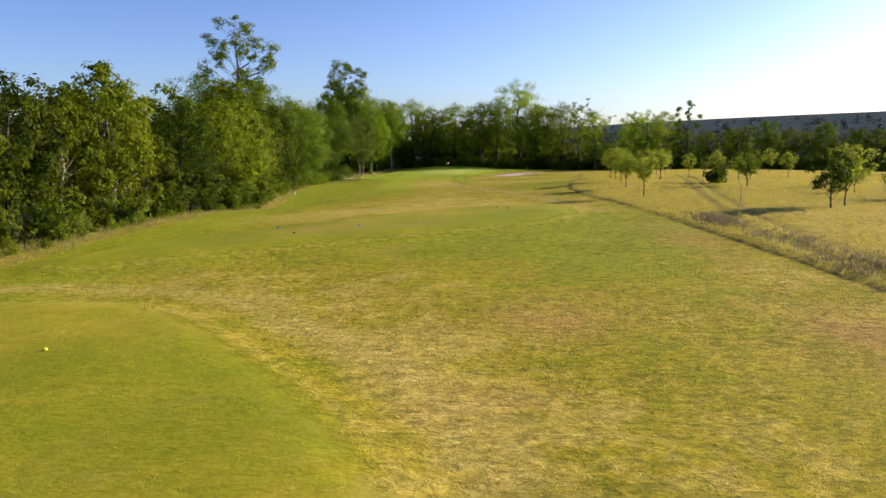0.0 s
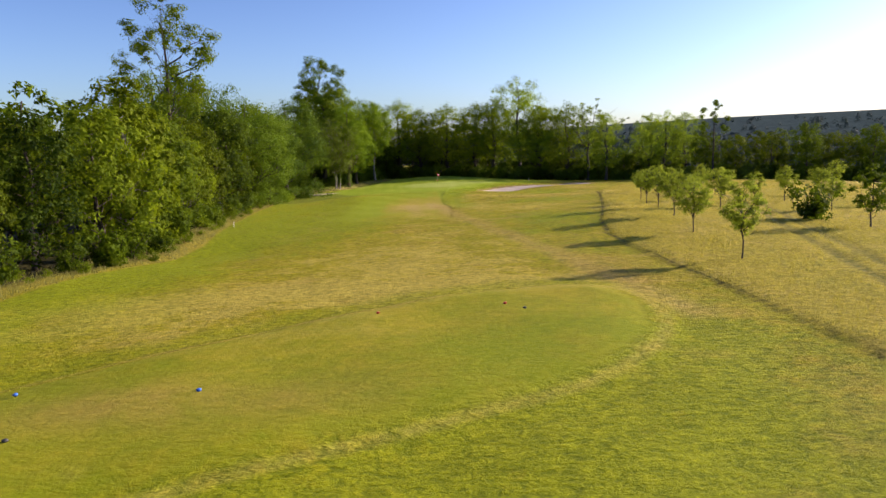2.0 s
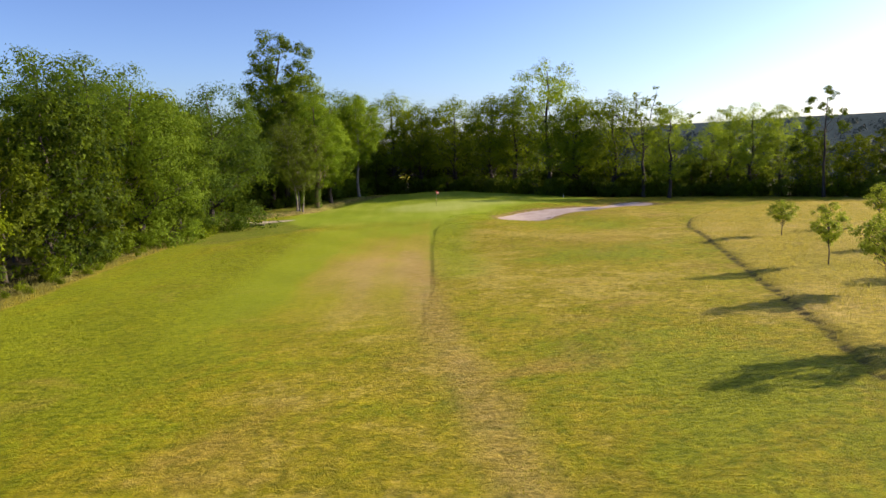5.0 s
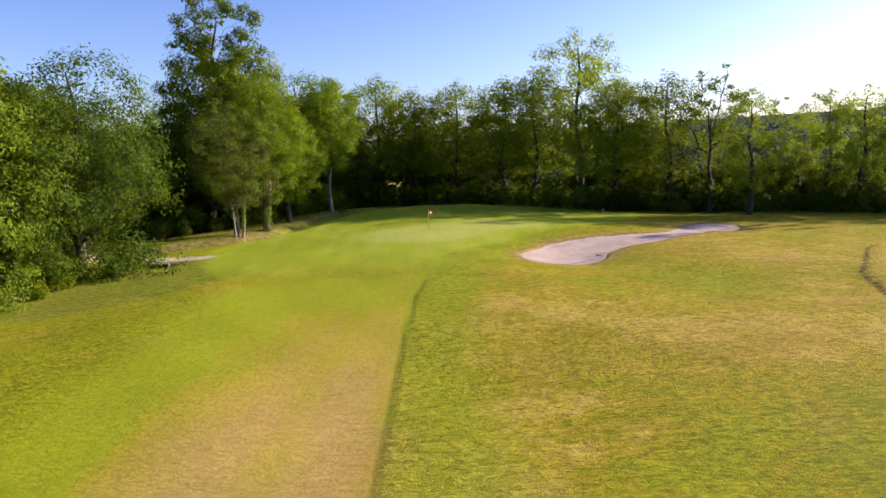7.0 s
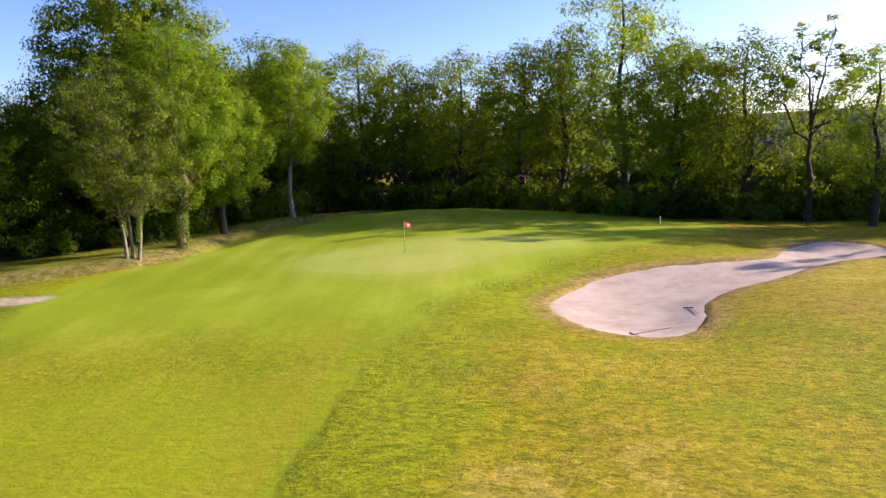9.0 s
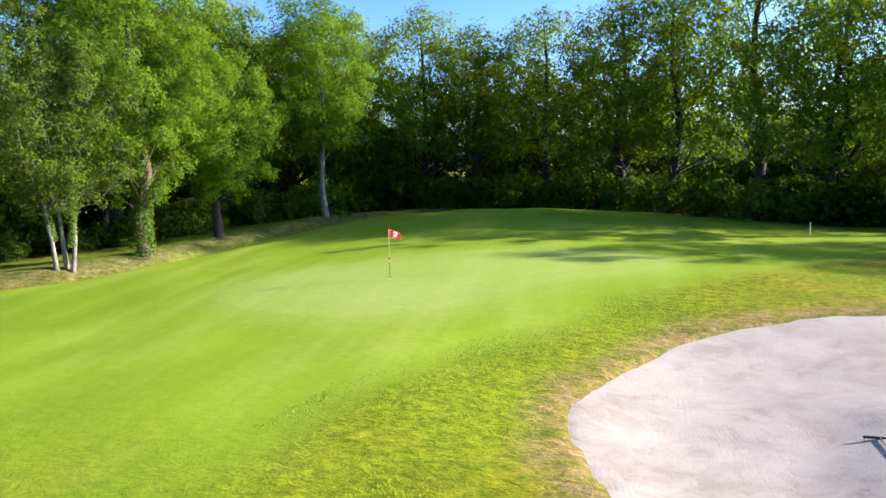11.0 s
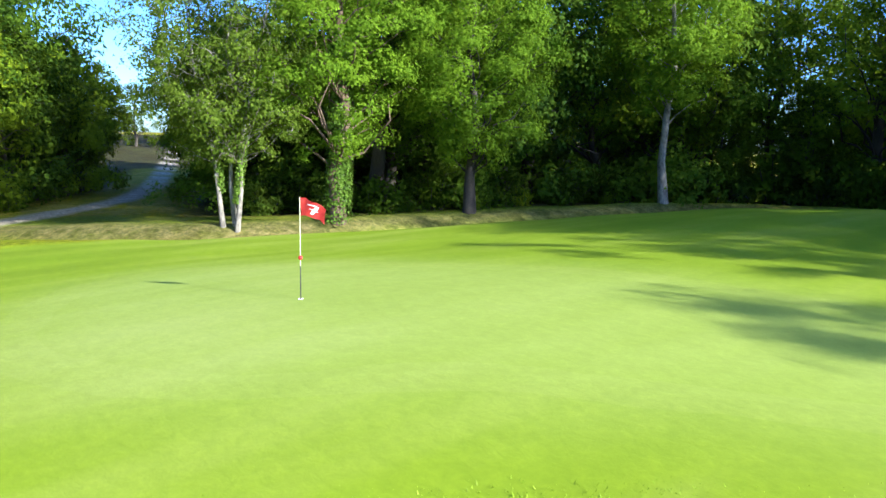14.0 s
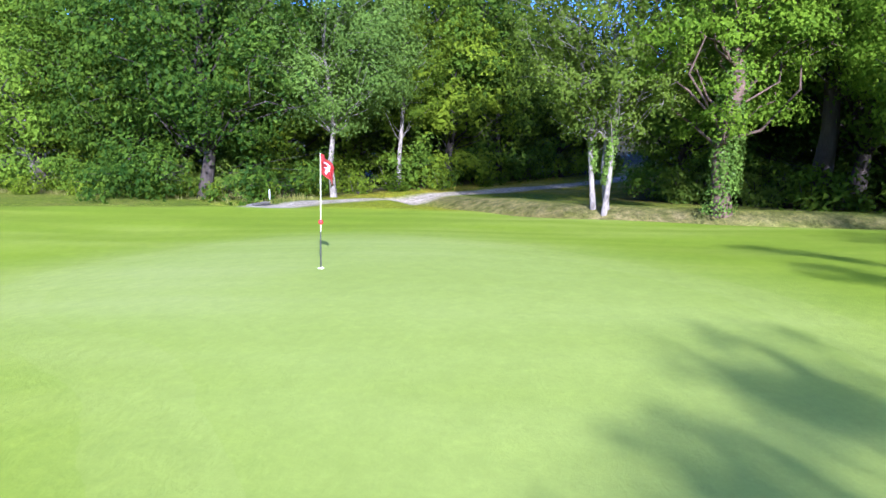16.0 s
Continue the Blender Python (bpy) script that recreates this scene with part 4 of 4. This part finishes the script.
snag_far = tree("half_bare_oak", 40, 17.5, 4.2, 6.0, 20, 4200, 0.24, MAT_BARK, MAT_LEAF_OAK, "thin old tree with bare twigs over the hedge", shape=0.5, trunk=0.015, lobe=0.24, bare=0.35, twig=2, low=0.35, fill=0.2)
snag_far.matrix_basis = pose(60.2, 6.5, at(60.2, 6.5))

# ivy on two of the trunks
def ivy_on(parent, stems, seed, leaf):
    r = np.random.default_rng(seed)
    cs, ds = [], []
    for (x0, y0, x1, y1, z0, z1, rad, n) in stems:
        t = r.uniform(0, 1, n) ** 1.1
        w = r.uniform(0, 6.28, n)
        rr = rad * r.uniform(0.85, 1.7, n)
        z = z0 + (z1 - z0) * t
        cs.append(np.stack([x0 + (x1 - x0) * t + rr * np.cos(w), y0 + (y1 - y0) * t + rr * np.sin(w), z], 1))
        ds.append(np.stack([np.cos(w), np.sin(w), 0 * w], 1))
    v, f = leaf_mesh(np.concatenate(cs), np.concatenate(ds), leaf, r, 0.85)
    mesh_object("ivy", v.tolist(), f.tolist(), MAT_IVY, parent, "bright green ivy leaves")


ivy_on(ivy, [(0, 0, 0.1, 0.1, 0.9, 9.0, 0.42, 5200), (0.15, -0.25, 0.15, -0.25, 0.0, 0.9, 0.5, 220)], 51, 0.14)
ivy_on(birch, [(0.47, -0.1, 0.9, 0.0, 1.2, 4.4, 0.15, 900), (-0.36, 0, -0.6, -0.1, 1.7, 3.2, 0.15, 420)], 52, 0.11)

# young plantation on the right
young_a = tree("young_tree", 61, 4.7, 1.5, 1.5, 26, 3400, 0.13, MAT_BARK, MAT_YOUNG, "young tree with a thin trunk in long dry grass", shape=0.5, trunk=0.012, lobe=0.28, twig=2, low=0.4, rag=0.24)
young_b = tree("young_tree", 62, 4.1, 1.6, 1.3, 26, 3400, 0.13, MAT_BARK, MAT_YOUNG, "young bright green tree in long dry grass", shape=0.5, trunk=0.013, lobe=0.28, twig=2, low=0.4, rag=0.24)
young_c = tree("young_tree", 63, 5.2, 1.7, 0.8, 24, 3000, 0.16, MAT_BARK, MAT_LEAF_OAK, "young dark-leafed oak in long dry grass", shape=0.9, trunk=0.014, lobe=0.28, rag=0.24)
young = Stand([young_a, young_b, young_c], "young trees of the plantation")
for kind, x, y, s in ((0, 10.9, -117.2, 1.0), (1, 12.5, -106.4, 1.0), (1, 14.7, -96.6, 1.2), (1, 16.8, -86.6, 1.3), (2, 25, -105.5, 1.0), (2, 19.2, -131, 1.2), (1, 21.0, -129.6, 1.5), (1, 18.8, -77, 1.2), (1, 22, -88, 1.25),
                      (0, 21, -68, 1.0), (1, 25, -73, 1.0), (0, 27, -84, 0.95), (1, 30, -92, 1.0), (0, 33, -78, 1.1), (1, 30, -62, 1.0), (0, 38, -88, 1.0), (2, 34, -108, 0.9), (0, 28.5, -118, 0.7),
                      (1, 41, -70, 1.1), (0, 46, -96, 1.0), (1, 26, -52, 1.0), (0, 36, -48, 1.1), (2, 25.5, -145, 1.1), (1, 31, -137, 1.0), (0, 50, -58, 1.2), (1, 57, -80, 1.1)):
    young.put(kind, x, y, s * 0.87)

# bushes along the wood's foot, and single ones
bush_a = bush("bush", 71, 2.0, 1.7, 950, 0.25, MAT_BUSH, "low dark green bush at the foot of the wood")
bush_b = bush("bush", 72, 2.6, 1.9, 1050, 0.27, MAT_LEAF_OAK, "green bush at the foot of the wood")
bush_c = bush("bush", 73, 1.4, 1.5, 900, 0.19, MAT_LEAF_LIME, "light green bramble bush at the foot of the wood")
scrub = Stand([bush_a, bush_b, bush_c], "bushes at the foot of the wood")
for x, y in along(LEFT_LINE, 3.6, -2.6, 1.0):
    if y > -175:
        scrub.put(pick(x, y, 3), x, y, local_rng(x + 5, y).uniform(0.6, 1.15))
for x, y in along(LEFT_LINE, 2.4, -4.3, 0.9):
    scrub.put(2, x, y, local_rng(x + 5, y).uniform(0.3, 0.62))
for x, y in along(BACK_LINE[:12], 4.4, 11.5, 1.2) + along(BACK_LINE[:12], 4.6, 18, 1.5):
    if track_gap(x, y) > 6:
        scrub.put(pick(x, y, 2), x, y, rng.uniform(1.9, 2.6))
for x, y in along(BACK_LINE, 2.7, -2.4, 0.7) + along(BACK_LINE, 3.4, 2.5, 1.0):
    if track_gap(x, y) > 4 and x < 110 and math.hypot(x + 14, y - 32) > 3:
        scrub.put(pick(x, y, 2), x, y, rng.uniform(0.9, 1.5))
for x, y in along([(-33, -10), (-44, -4), (-60, 4)], 2.8, 0, 0.6) + along([(-30, -13), (-28.5, -19)], 2.2, 0, 0.5) + along([(-31, 11.5), (-25, 17), (-22, 26), (-19, 34)], 2.2, 0, 0.8):
    scrub.put(pick(x, y, 3), x, y, rng.uniform(0.7, 1.1))
for x, y, s in ((24.2, -99.5, 0.95), (28, -125, 0.7), (40, -112, 0.8)):
    scrub.put(1, x, y, s)
for x, y, s in ((-27.0, -10.5, 0.9), (-25.6, -13.0, 0.8), (-25.2, -16.0, 0.9), (-26.4, -21.0, 1.0), (-26.8, -24.5, 0.9), (-32.6, -9.2, 1.1), (-34.5, -7.0, 1.2), (-36.8, -4.6, 1.1), (-39.5, -2.0, 1.2), (-30.2, -12.5, 1.0), (-28.0, -15.5, 1.0), (-27.2, -18.5, 0.9), (-42.5, 0.8, 1.2)):
    scrub.put(2, x, y, s)


# ---- long grass ----
def tufts(name, px, py, tall, blades, mat, label, seed, lean=0.35):
    r = np.random.default_rng(seed)
    n = len(px) * blades
    bx, by = np.repeat(px, blades) + r.normal(0, 0.10, n), np.repeat(py, blades) + r.normal(0, 0.10, n)
    h = np.repeat(tall, blades) * r.uniform(0.55, 1.2, n)
    w = r.uniform(0, 6.28, n)
    lx, ly = np.cos(w) * lean * h, np.sin(w) * lean * h
    bz = land(bx, by) - 0.03
    hw = 0.012 + 0.03 * h
    v = np.stack([np.stack([bx - hw * np.sin(w), by + hw * np.cos(w), bz], 1), np.stack([bx + hw * np.sin(w), by - hw * np.cos(w), bz], 1),
                  np.stack([bx + lx, by + ly, bz + h], 1)], 1).reshape(-1, 3)
    ob = mesh_object(name, v.tolist(), np.arange(3 * n).reshape(-1, 3).tolist(), mat, None, label)
    return tagged(ob, category="grass", kind="stuff")


def scatter(n, x0, x1, y0, y1, test, seed):
    r = np.random.default_rng(seed)
    px, py = r.uniform(x0, x1, n), r.uniform(y0, y1, n)
    ok = test(px, py)
    return px[ok], py[ok]


def in_long(px, py):
    d, s = seg_dist(px, py, ROUGH_EDGE)
    rut = np.minimum(seg_dist(px, py, RUT_A)[0], seg_dist(px, py, RUT_B)[0])
    return (s < 0) & (d > 0.15) & (rut > 0.4) & (poly_sd(px, py, WOODS) > 1)


def in_left(px, py):
    d, s = seg_dist(px, py, LEFT_EDGE)
    return (s > 0) & (d > 0.1) & (d < 6)


px, py = scatter(80000, 7, 60, -170, -8, in_long, 81)
d_in = seg_dist(px, py, ROUGH_EDGE)[0]
tufts("long_grass", px, py, rng.uniform(0.09, 0.25, len(px)) * (0.9 + 0.3 * np.sin(px * 0.9) * np.sin(py * 0.7)), 3, MAT_GRASS_LONG, "long dry straw-coloured grass, uncut", 82)
px, py = scatter(16000, -36, -22, -175, -8, in_left, 83)
tufts("long_grass", px, py, rng.uniform(0.12, 0.42, len(px)), 4, MAT_GRASS_EDGE, "tall pale grass and weeds along the wood", 84)


def in_rough(px, py):
    mown = np.minimum(np.minimum(poly_sd(px, py, FAIRWAY), poly_sd(px, py, APRON) - 0.6), np.minimum(poly_sd(px, py, TEE_FRONT), poly_sd(px, py, TEE_BACK)))
    d, s = seg_dist(px, py, ROUGH_EDGE)
    return (mown > 0.2) & (d * s > 0.1) & (poly_sd(px, py, BUNKER) > 0.15) & (poly_sd(px, py, WOODS) > 2)


px, py = scatter(80000, -20, 26, -178, -2, in_rough, 85)
qx, qy = scatter(60000, -2, 20, -26, 6, lambda a, b: (np.abs(poly_sd(a, b, APRON) - 1.2) < 2.6) & (a > 0.4) & (poly_sd(a, b, BUNKER) > 0.2), 87)
px, py = np.concatenate([px, qx]), np.concatenate([py, qy])
blades = tufts("rough_grass", px, py, rng.uniform(0.025, 0.06, len(px)), 3, MAT_BLADES, "short uneven rough grass, partly dried", 86, 0.8)
for key, val in (("apron", poly_sd(px, py, APRON)), ("dry", dryness(px, py))):
    layer = blades.data.attributes.new(key, 'FLOAT', 'POINT')
    layer.data.foreach_set("value", np.repeat(val, 9).astype(np.float32))

r_h = np.random.default_rng(88)
hx = np.concatenate([r_h.normal(9.5, 0.7, 300), r_h.normal(8.9, 0.6, 340), r_h.normal(9.4, 0.8, 160)])
hy = np.concatenate([r_h.normal(-136.5, 1.5, 300), r_h.normal(-152.5, 2.2, 340), r_h.normal(-145, 2.2, 160)])
ok = in_long(hx, hy)
tufts("heather_patch", hx[ok], hy[ok], r_h.uniform(0.18, 0.4, int(ok.sum())), 6, MAT_HEATHER, "greyish purple heather in the long grass", 89, 0.5)


# ---- flagstick in its cup ----
def cyl(bm, r1, r2, z0, z1, n=14, x=0.0, y=0.0):
    bmesh.ops.create_cone(bm, cap_ends=True, segments=n, radius1=r1, radius2=r2, depth=z1 - z0, matrix=Matrix.Translation((x, y, (z0 + z1) / 2)))


def box(bm, x0, x1, y0, y1, z0, z1, soft=0.0, m=None):
    made = bmesh.ops.create_cube(bm, size=1, matrix=Matrix.Translation(((x0 + x1) / 2, (y0 + y1) / 2, (z0 + z1) / 2)) @ Matrix.Diagonal((x1 - x0, y1 - y0, z1 - z0, 1)))
    if soft:
        edges = {e for v in made["verts"] for e in v.link_edges}
        bmesh.ops.bevel(bm, geom=list(edges), offset=soft, segments=2, affect='EDGES')


MAT_POLE = surface("yellowish_white_paint", (0.50, 0.49, 0.30), (0.66, 0.64, 0.46), 6, 0.4, 60, 0.001)
MAT_POLE_DARK = surface("black_paint", (0.02, 0.02, 0.02), (0.05, 0.05, 0.05), 6, 0.45, 60, 0.001)
MAT_FLAG = surface("red_cloth", (0.62, 0.04, 0.035), (0.76, 0.08, 0.06), 5, 0.8, 90, 0.002)
MAT_WHITE = surface("white_paint", (0.66, 0.66, 0.64), (0.80, 0.80, 0.78), 5, 0.6, 40, 0.002)
MAT_RED = surface("red_plastic", (0.45, 0.02, 0.02), (0.6, 0.04, 0.03), 8, 0.35, 50, 0.001)
MAT_BLUE = surface("blue_plastic", (0.02, 0.10, 0.45), (0.04, 0.16, 0.6), 8, 0.35, 50, 0.001)
MAT_YELLOW = surface("yellow_plastic", (0.55, 0.48, 0.03), (0.7, 0.6, 0.05), 8, 0.35, 50, 0.001)
MAT_WOODEN = surface("weathered_wood", (0.14, 0.11, 0.08), (0.32, 0.27, 0.21), 4, 0.85, 30, 0.006, stretch=(6, 6, 0.6))
MAT_CONCRETE = surface("concrete", (0.10, 0.095, 0.08), (0.22, 0.20, 0.17), 3, 0.9, 30, 0.006)
MAT_HOLLOW_SHADE = surface("hollow_shade", (0.015, 0.014, 0.012), (0.04, 0.036, 0.03), 4, 0.95, 30, 0.01)

zc = at(0, 0)
flagstick = tagged(new("flagstick"), "red numbered flag on a pale pole standing in the hole", "flagstick")
flagstick.matrix_basis = pose(0, 0, zc)
bm = bmesh.new()
cyl(bm, 0.011, 0.009, 0.68, 2.13, 12)
part("pole", bm, MAT_POLE, flagstick)
bm = bmesh.new()
cyl(bm, 0.013, 0.012, -0.08, 0.70, 12)
part("lower_pole", bm, MAT_POLE_DARK, flagstick, "black lower part of the pole")
bm = bmesh.new()
bmesh.ops.create_uvsphere(bm, u_segments=18, v_segments=12, radius=0.048, matrix=Matrix.Translation((0, 0, 0.87)))
part("ball", bm, MAT_RED, flagstick, "red ball on the pole")


def cloth_point(u, v):
    """u along the flag from the pole, v down; the cloth droops and ripples."""
    x = u * 0.55
    return Vector((0.012 + x * 0.76, x * 0.64 + 0.022 * math.sin(9 * u + 2 * v), 2.11 - v * (0.36 - 0.05 * u) - 0.17 * u * u - 0.05 * u + 0.012 * math.sin(11 * u + 5 * v)))


bm = bmesh.new()
grid = [[bm.verts.new(cloth_point(i / 14, j / 9)) for j in range(10)] for i in range(15)]
for i in range(14):
    for j in range(9):
        bm.faces.new((grid[i][j], grid[i + 1][j], grid[i + 1][j + 1], grid[i][j + 1]))
bmesh.ops.solidify(bm, geom=bm.faces[:], thickness=0.003)
cloth = part("flag", bm, MAT_FLAG, flagstick, "red cloth flag, wind-blown")
# the number 7 on the cloth, both sides
for s in (1, -1):
    bm = bmesh.new()
    strokes = [((0.30, 0.26), (0.72, 0.26), 0.045), ((0.68, 0.28), (0.46, 0.82), 0.05), ((0.40, 0.54), (0.68, 0.54), 0.03)]
    for (u0, v0), (u1, v1), w in strokes:
        d = Vector((u1 - u0, v1 - v0)).normalized()
        nrm = Vector((-d.y, d.x))
        cells = []
        for i in range(9):
            q = i / 8
            row = []
            for e in (-1, 1):
                u, v = u0 + (u1 - u0) * q + nrm.x * w * e * 0.9, v0 + (v1 - v0) * q + nrm.y * w * e * 0.9
                p = cloth_point(u, v)
                t1, t2 = cloth_point(u + 0.01, v) - p, cloth_point(u, v + 0.01) - p
                row.append(bm.verts.new(p + t1.cross(t2).normalized() * (0.005 * s)))
            cells.append(row)
        for a, b in zip(cells[:-1], cells[1:]):
            bm.faces.new((a[0], b[0], b[1], a[1]))
    part("numeral", bm, MAT_WHITE, cloth, "white number seven")
bm = bmesh.new()
ring = bmesh.ops.create_cone(bm, cap_ends=False, segments=24, radius1=0.058, radius2=0.058, depth=0.05, matrix=Matrix.Translation((0, 0, -0.012)))
bmesh.ops.solidify(bm, geom=bm.faces[:], thickness=0.006)
part("cup_rim", bm, MAT_WHITE, flagstick, "white rim of the hole")


# ---- tee markers ----
def tee_marker(x, y, mat, label, group):
    root = tagged(new("tee_marker"), label, "tee marker", group)
    root.matrix_basis = pose(x, y, at(x, y))
    bm = bmesh.new()
    bmesh.ops.create_uvsphere(bm, u_segments=16, v_segments=10, radius=0.07, matrix=Matrix.Translation((0, 0, 0.04)) @ Matrix.Diagonal((1, 1, 0.65, 1)))
    part("dome", bm, mat, root)
    bm = bmesh.new()
    cyl(bm, 0.012, 0.010, -0.10, 0.02, 8)
    part("spike", bm, MAT_POLE_DARK, root)


tee_marker(-17.4, -161.2, MAT_YELLOW, "yellow tee marker on the mown tee", "yellow tee markers")
tee_marker(-11.5, -135.3, MAT_BLUE, "blue tee marker on the mown tee", "blue tee markers")
tee_marker(-16.4, -134.8, MAT_BLUE, "blue tee marker on the mown tee", "blue tee markers")
tee_marker(-7.2, -127.0, MAT_RED, "red tee marker on the mown tee", "red tee markers")
tee_marker(-2.4, -126.4, MAT_RED, "red tee marker on the mown tee", "red tee markers")
tee_marker(-14.9, -138.2, MAT_POLE_DARK, "dark ball-shaped marker on the mown tee", "dark markers")
tee_marker(-1.8, -127.4, MAT_POLE_DARK, "dark ball-shaped marker on the mown tee", "dark markers")


# ---- stakes ----
def stake(name, x, y, h, mat, label, r=0.035):
    root = tagged(new(name), label, "stake")
    root.matrix_basis = pose(x, y, at(x, y), 1.5, -1, 20)
    bm = bmesh.new()
    cyl(bm, r * 0.5, r, -0.15, 0.0, 8)
    cyl(bm, r, r * 0.95, 0.0, h - 0.03, 8)
    part("post", bm, mat, root)
    bm = bmesh.new()
    cyl(bm, r * 0.95, r * 0.45, h - 0.03, h, 8)
    part("cap", bm, mat, root)


stake("boundary_stake", -25.0, -72.0, 0.55, MAT_WHITE, "white boundary stake at the edge of the cut grass")
stake("boundary_stake", -25.3, -9.6, 0.75, MAT_WHITE, "white stake beside the culvert")
stake("boundary_stake", 13.4, 28.2, 0.7, MAT_WOODEN, "short post at the back of the green")
stake("boundary_stake", 22.1, 20.0, 0.7, MAT_WHITE, "white post at the back of the green")
stake("sapling_guard", 15.4, -125.8, 1.3, MAT_WOODEN, "wooden stake in the long grass", 0.03)


# ---- rakes at the bunker ----
def rake(x, y, turn, label, lift=0.0):
    root = tagged(new("bunker_rake"), label, "rake", "rakes in the bunker")
    z = at(x, y)
    root.matrix_basis = pose(x, y, z - 0.15 + lift, 0, -3, turn)
    bm = bmesh.new()
    bmesh.ops.create_cone(bm, cap_ends=True, segments=10, radius1=0.016, radius2=0.014, depth=1.75, matrix=Matrix.Translation((0.9, 0, 0.05)) @ pose(0, 0, 0, 0, 90, 0))
    part("handle", bm, MAT_WOODEN, root)
    bm = bmesh.new()
    box(bm, -0.03, 0.03, -0.32, 0.32, 0.02, 0.07, 0.008)
    part("head", bm, MAT_POLE_DARK, root)
    for i in range(11):
        bm = bmesh.new()
        cyl(bm, 0.004, 0.007, -0.05, 0.025, 6, 0.0, -0.29 + 0.058 * i)
        part("tine", bm, MAT_POLE_DARK, root)


rake(14.2, -13.8, -96, "bunker rake lying on sand and grass", 0.03)
rake(10.4, -18.7, 20, "bunker rake lying in the sand")

# ---- culvert under the track ----
culvert = tagged(new("culvert"), "dark culvert mouth in the ditch beside the track", "culvert")
culvert.matrix_basis = pose(-23.8, -9.75, at(-23.8, -8.9) - 0.42, 0, 0, -8)
bm = bmesh.new()
box(bm, -1.0, 1.0, -0.10, 0.25, 0.36, 0.46, 0.03)
part("lintel", bm, MAT_CONCRETE, culvert)
for s in (-1, 1):
    bm = bmesh.new()
    box(bm, s * 0.9 - 0.13, s * 0.9 + 0.13, -0.10, 0.12, -0.45, 0.37, 0.03)
    part("cheek", bm, MAT_CONCRETE, culvert)
# solid near-black block: shade inside the opening, put in as a dark part
bm = bmesh.new()
box(bm, -0.8, 0.8, 0.02, 0.9, -0.45, 0.37)
part("mouth", bm, MAT_HOLLOW_SHADE, culvert, "dark block filling the mouth, standing for its shade")


# ---- distance: far woods on the plain and the ridge ----
def far_woods(name, seed, bands, label):
    r = np.random.default_rng(seed)
    cs, ds, sz = [], [], []
    for n, r0, r1, a0, a1, size, per, leaf in bands:
        d, a = r.uniform(r0, r1, n), np.radians(r.uniform(a0, a1, n))
        d = d + 25 * np.sin(a * 60)
        x, y = d * np.sin(a), -100 + d * np.cos(a)
        z = land(x, y)
        h = size * r.uniform(0.7, 1.3, n)
        q = r.normal(0, 1, (n * per, 3))
        q /= np.linalg.norm(q, axis=1, keepdims=True)
        q[:, 2] = np.abs(q[:, 2])
        hh = np.repeat(h, per)[:, None]
        cs.append(np.repeat(np.stack([x, y, z], 1), per, 0) + q * hh * np.array([0.5, 0.5, 0.95]))
        ds.append(q)
        sz.append(hh * leaf)
    c, d, s = np.concatenate(cs), np.concatenate(ds), np.concatenate(sz)
    v, f = leaf_mesh(c, d, 1.0, r, 0.8)
    v = np.repeat(c, 4, 0) + (v - np.repeat(c, 4, 0)) * np.repeat(s, 4, 0)
    ob = mesh_object(name, v.tolist(), f.tolist(), MAT_FAR_HAZED, None, label)
    tagged(ob, category="woodland", kind="stuff")


# far leaves carry the haze in their bluish colour
MAT_FAR_HAZED = foliage("hazed_far_leaves", (0.028, 0.046, 0.045), (0.055, 0.082, 0.075), 0.15)
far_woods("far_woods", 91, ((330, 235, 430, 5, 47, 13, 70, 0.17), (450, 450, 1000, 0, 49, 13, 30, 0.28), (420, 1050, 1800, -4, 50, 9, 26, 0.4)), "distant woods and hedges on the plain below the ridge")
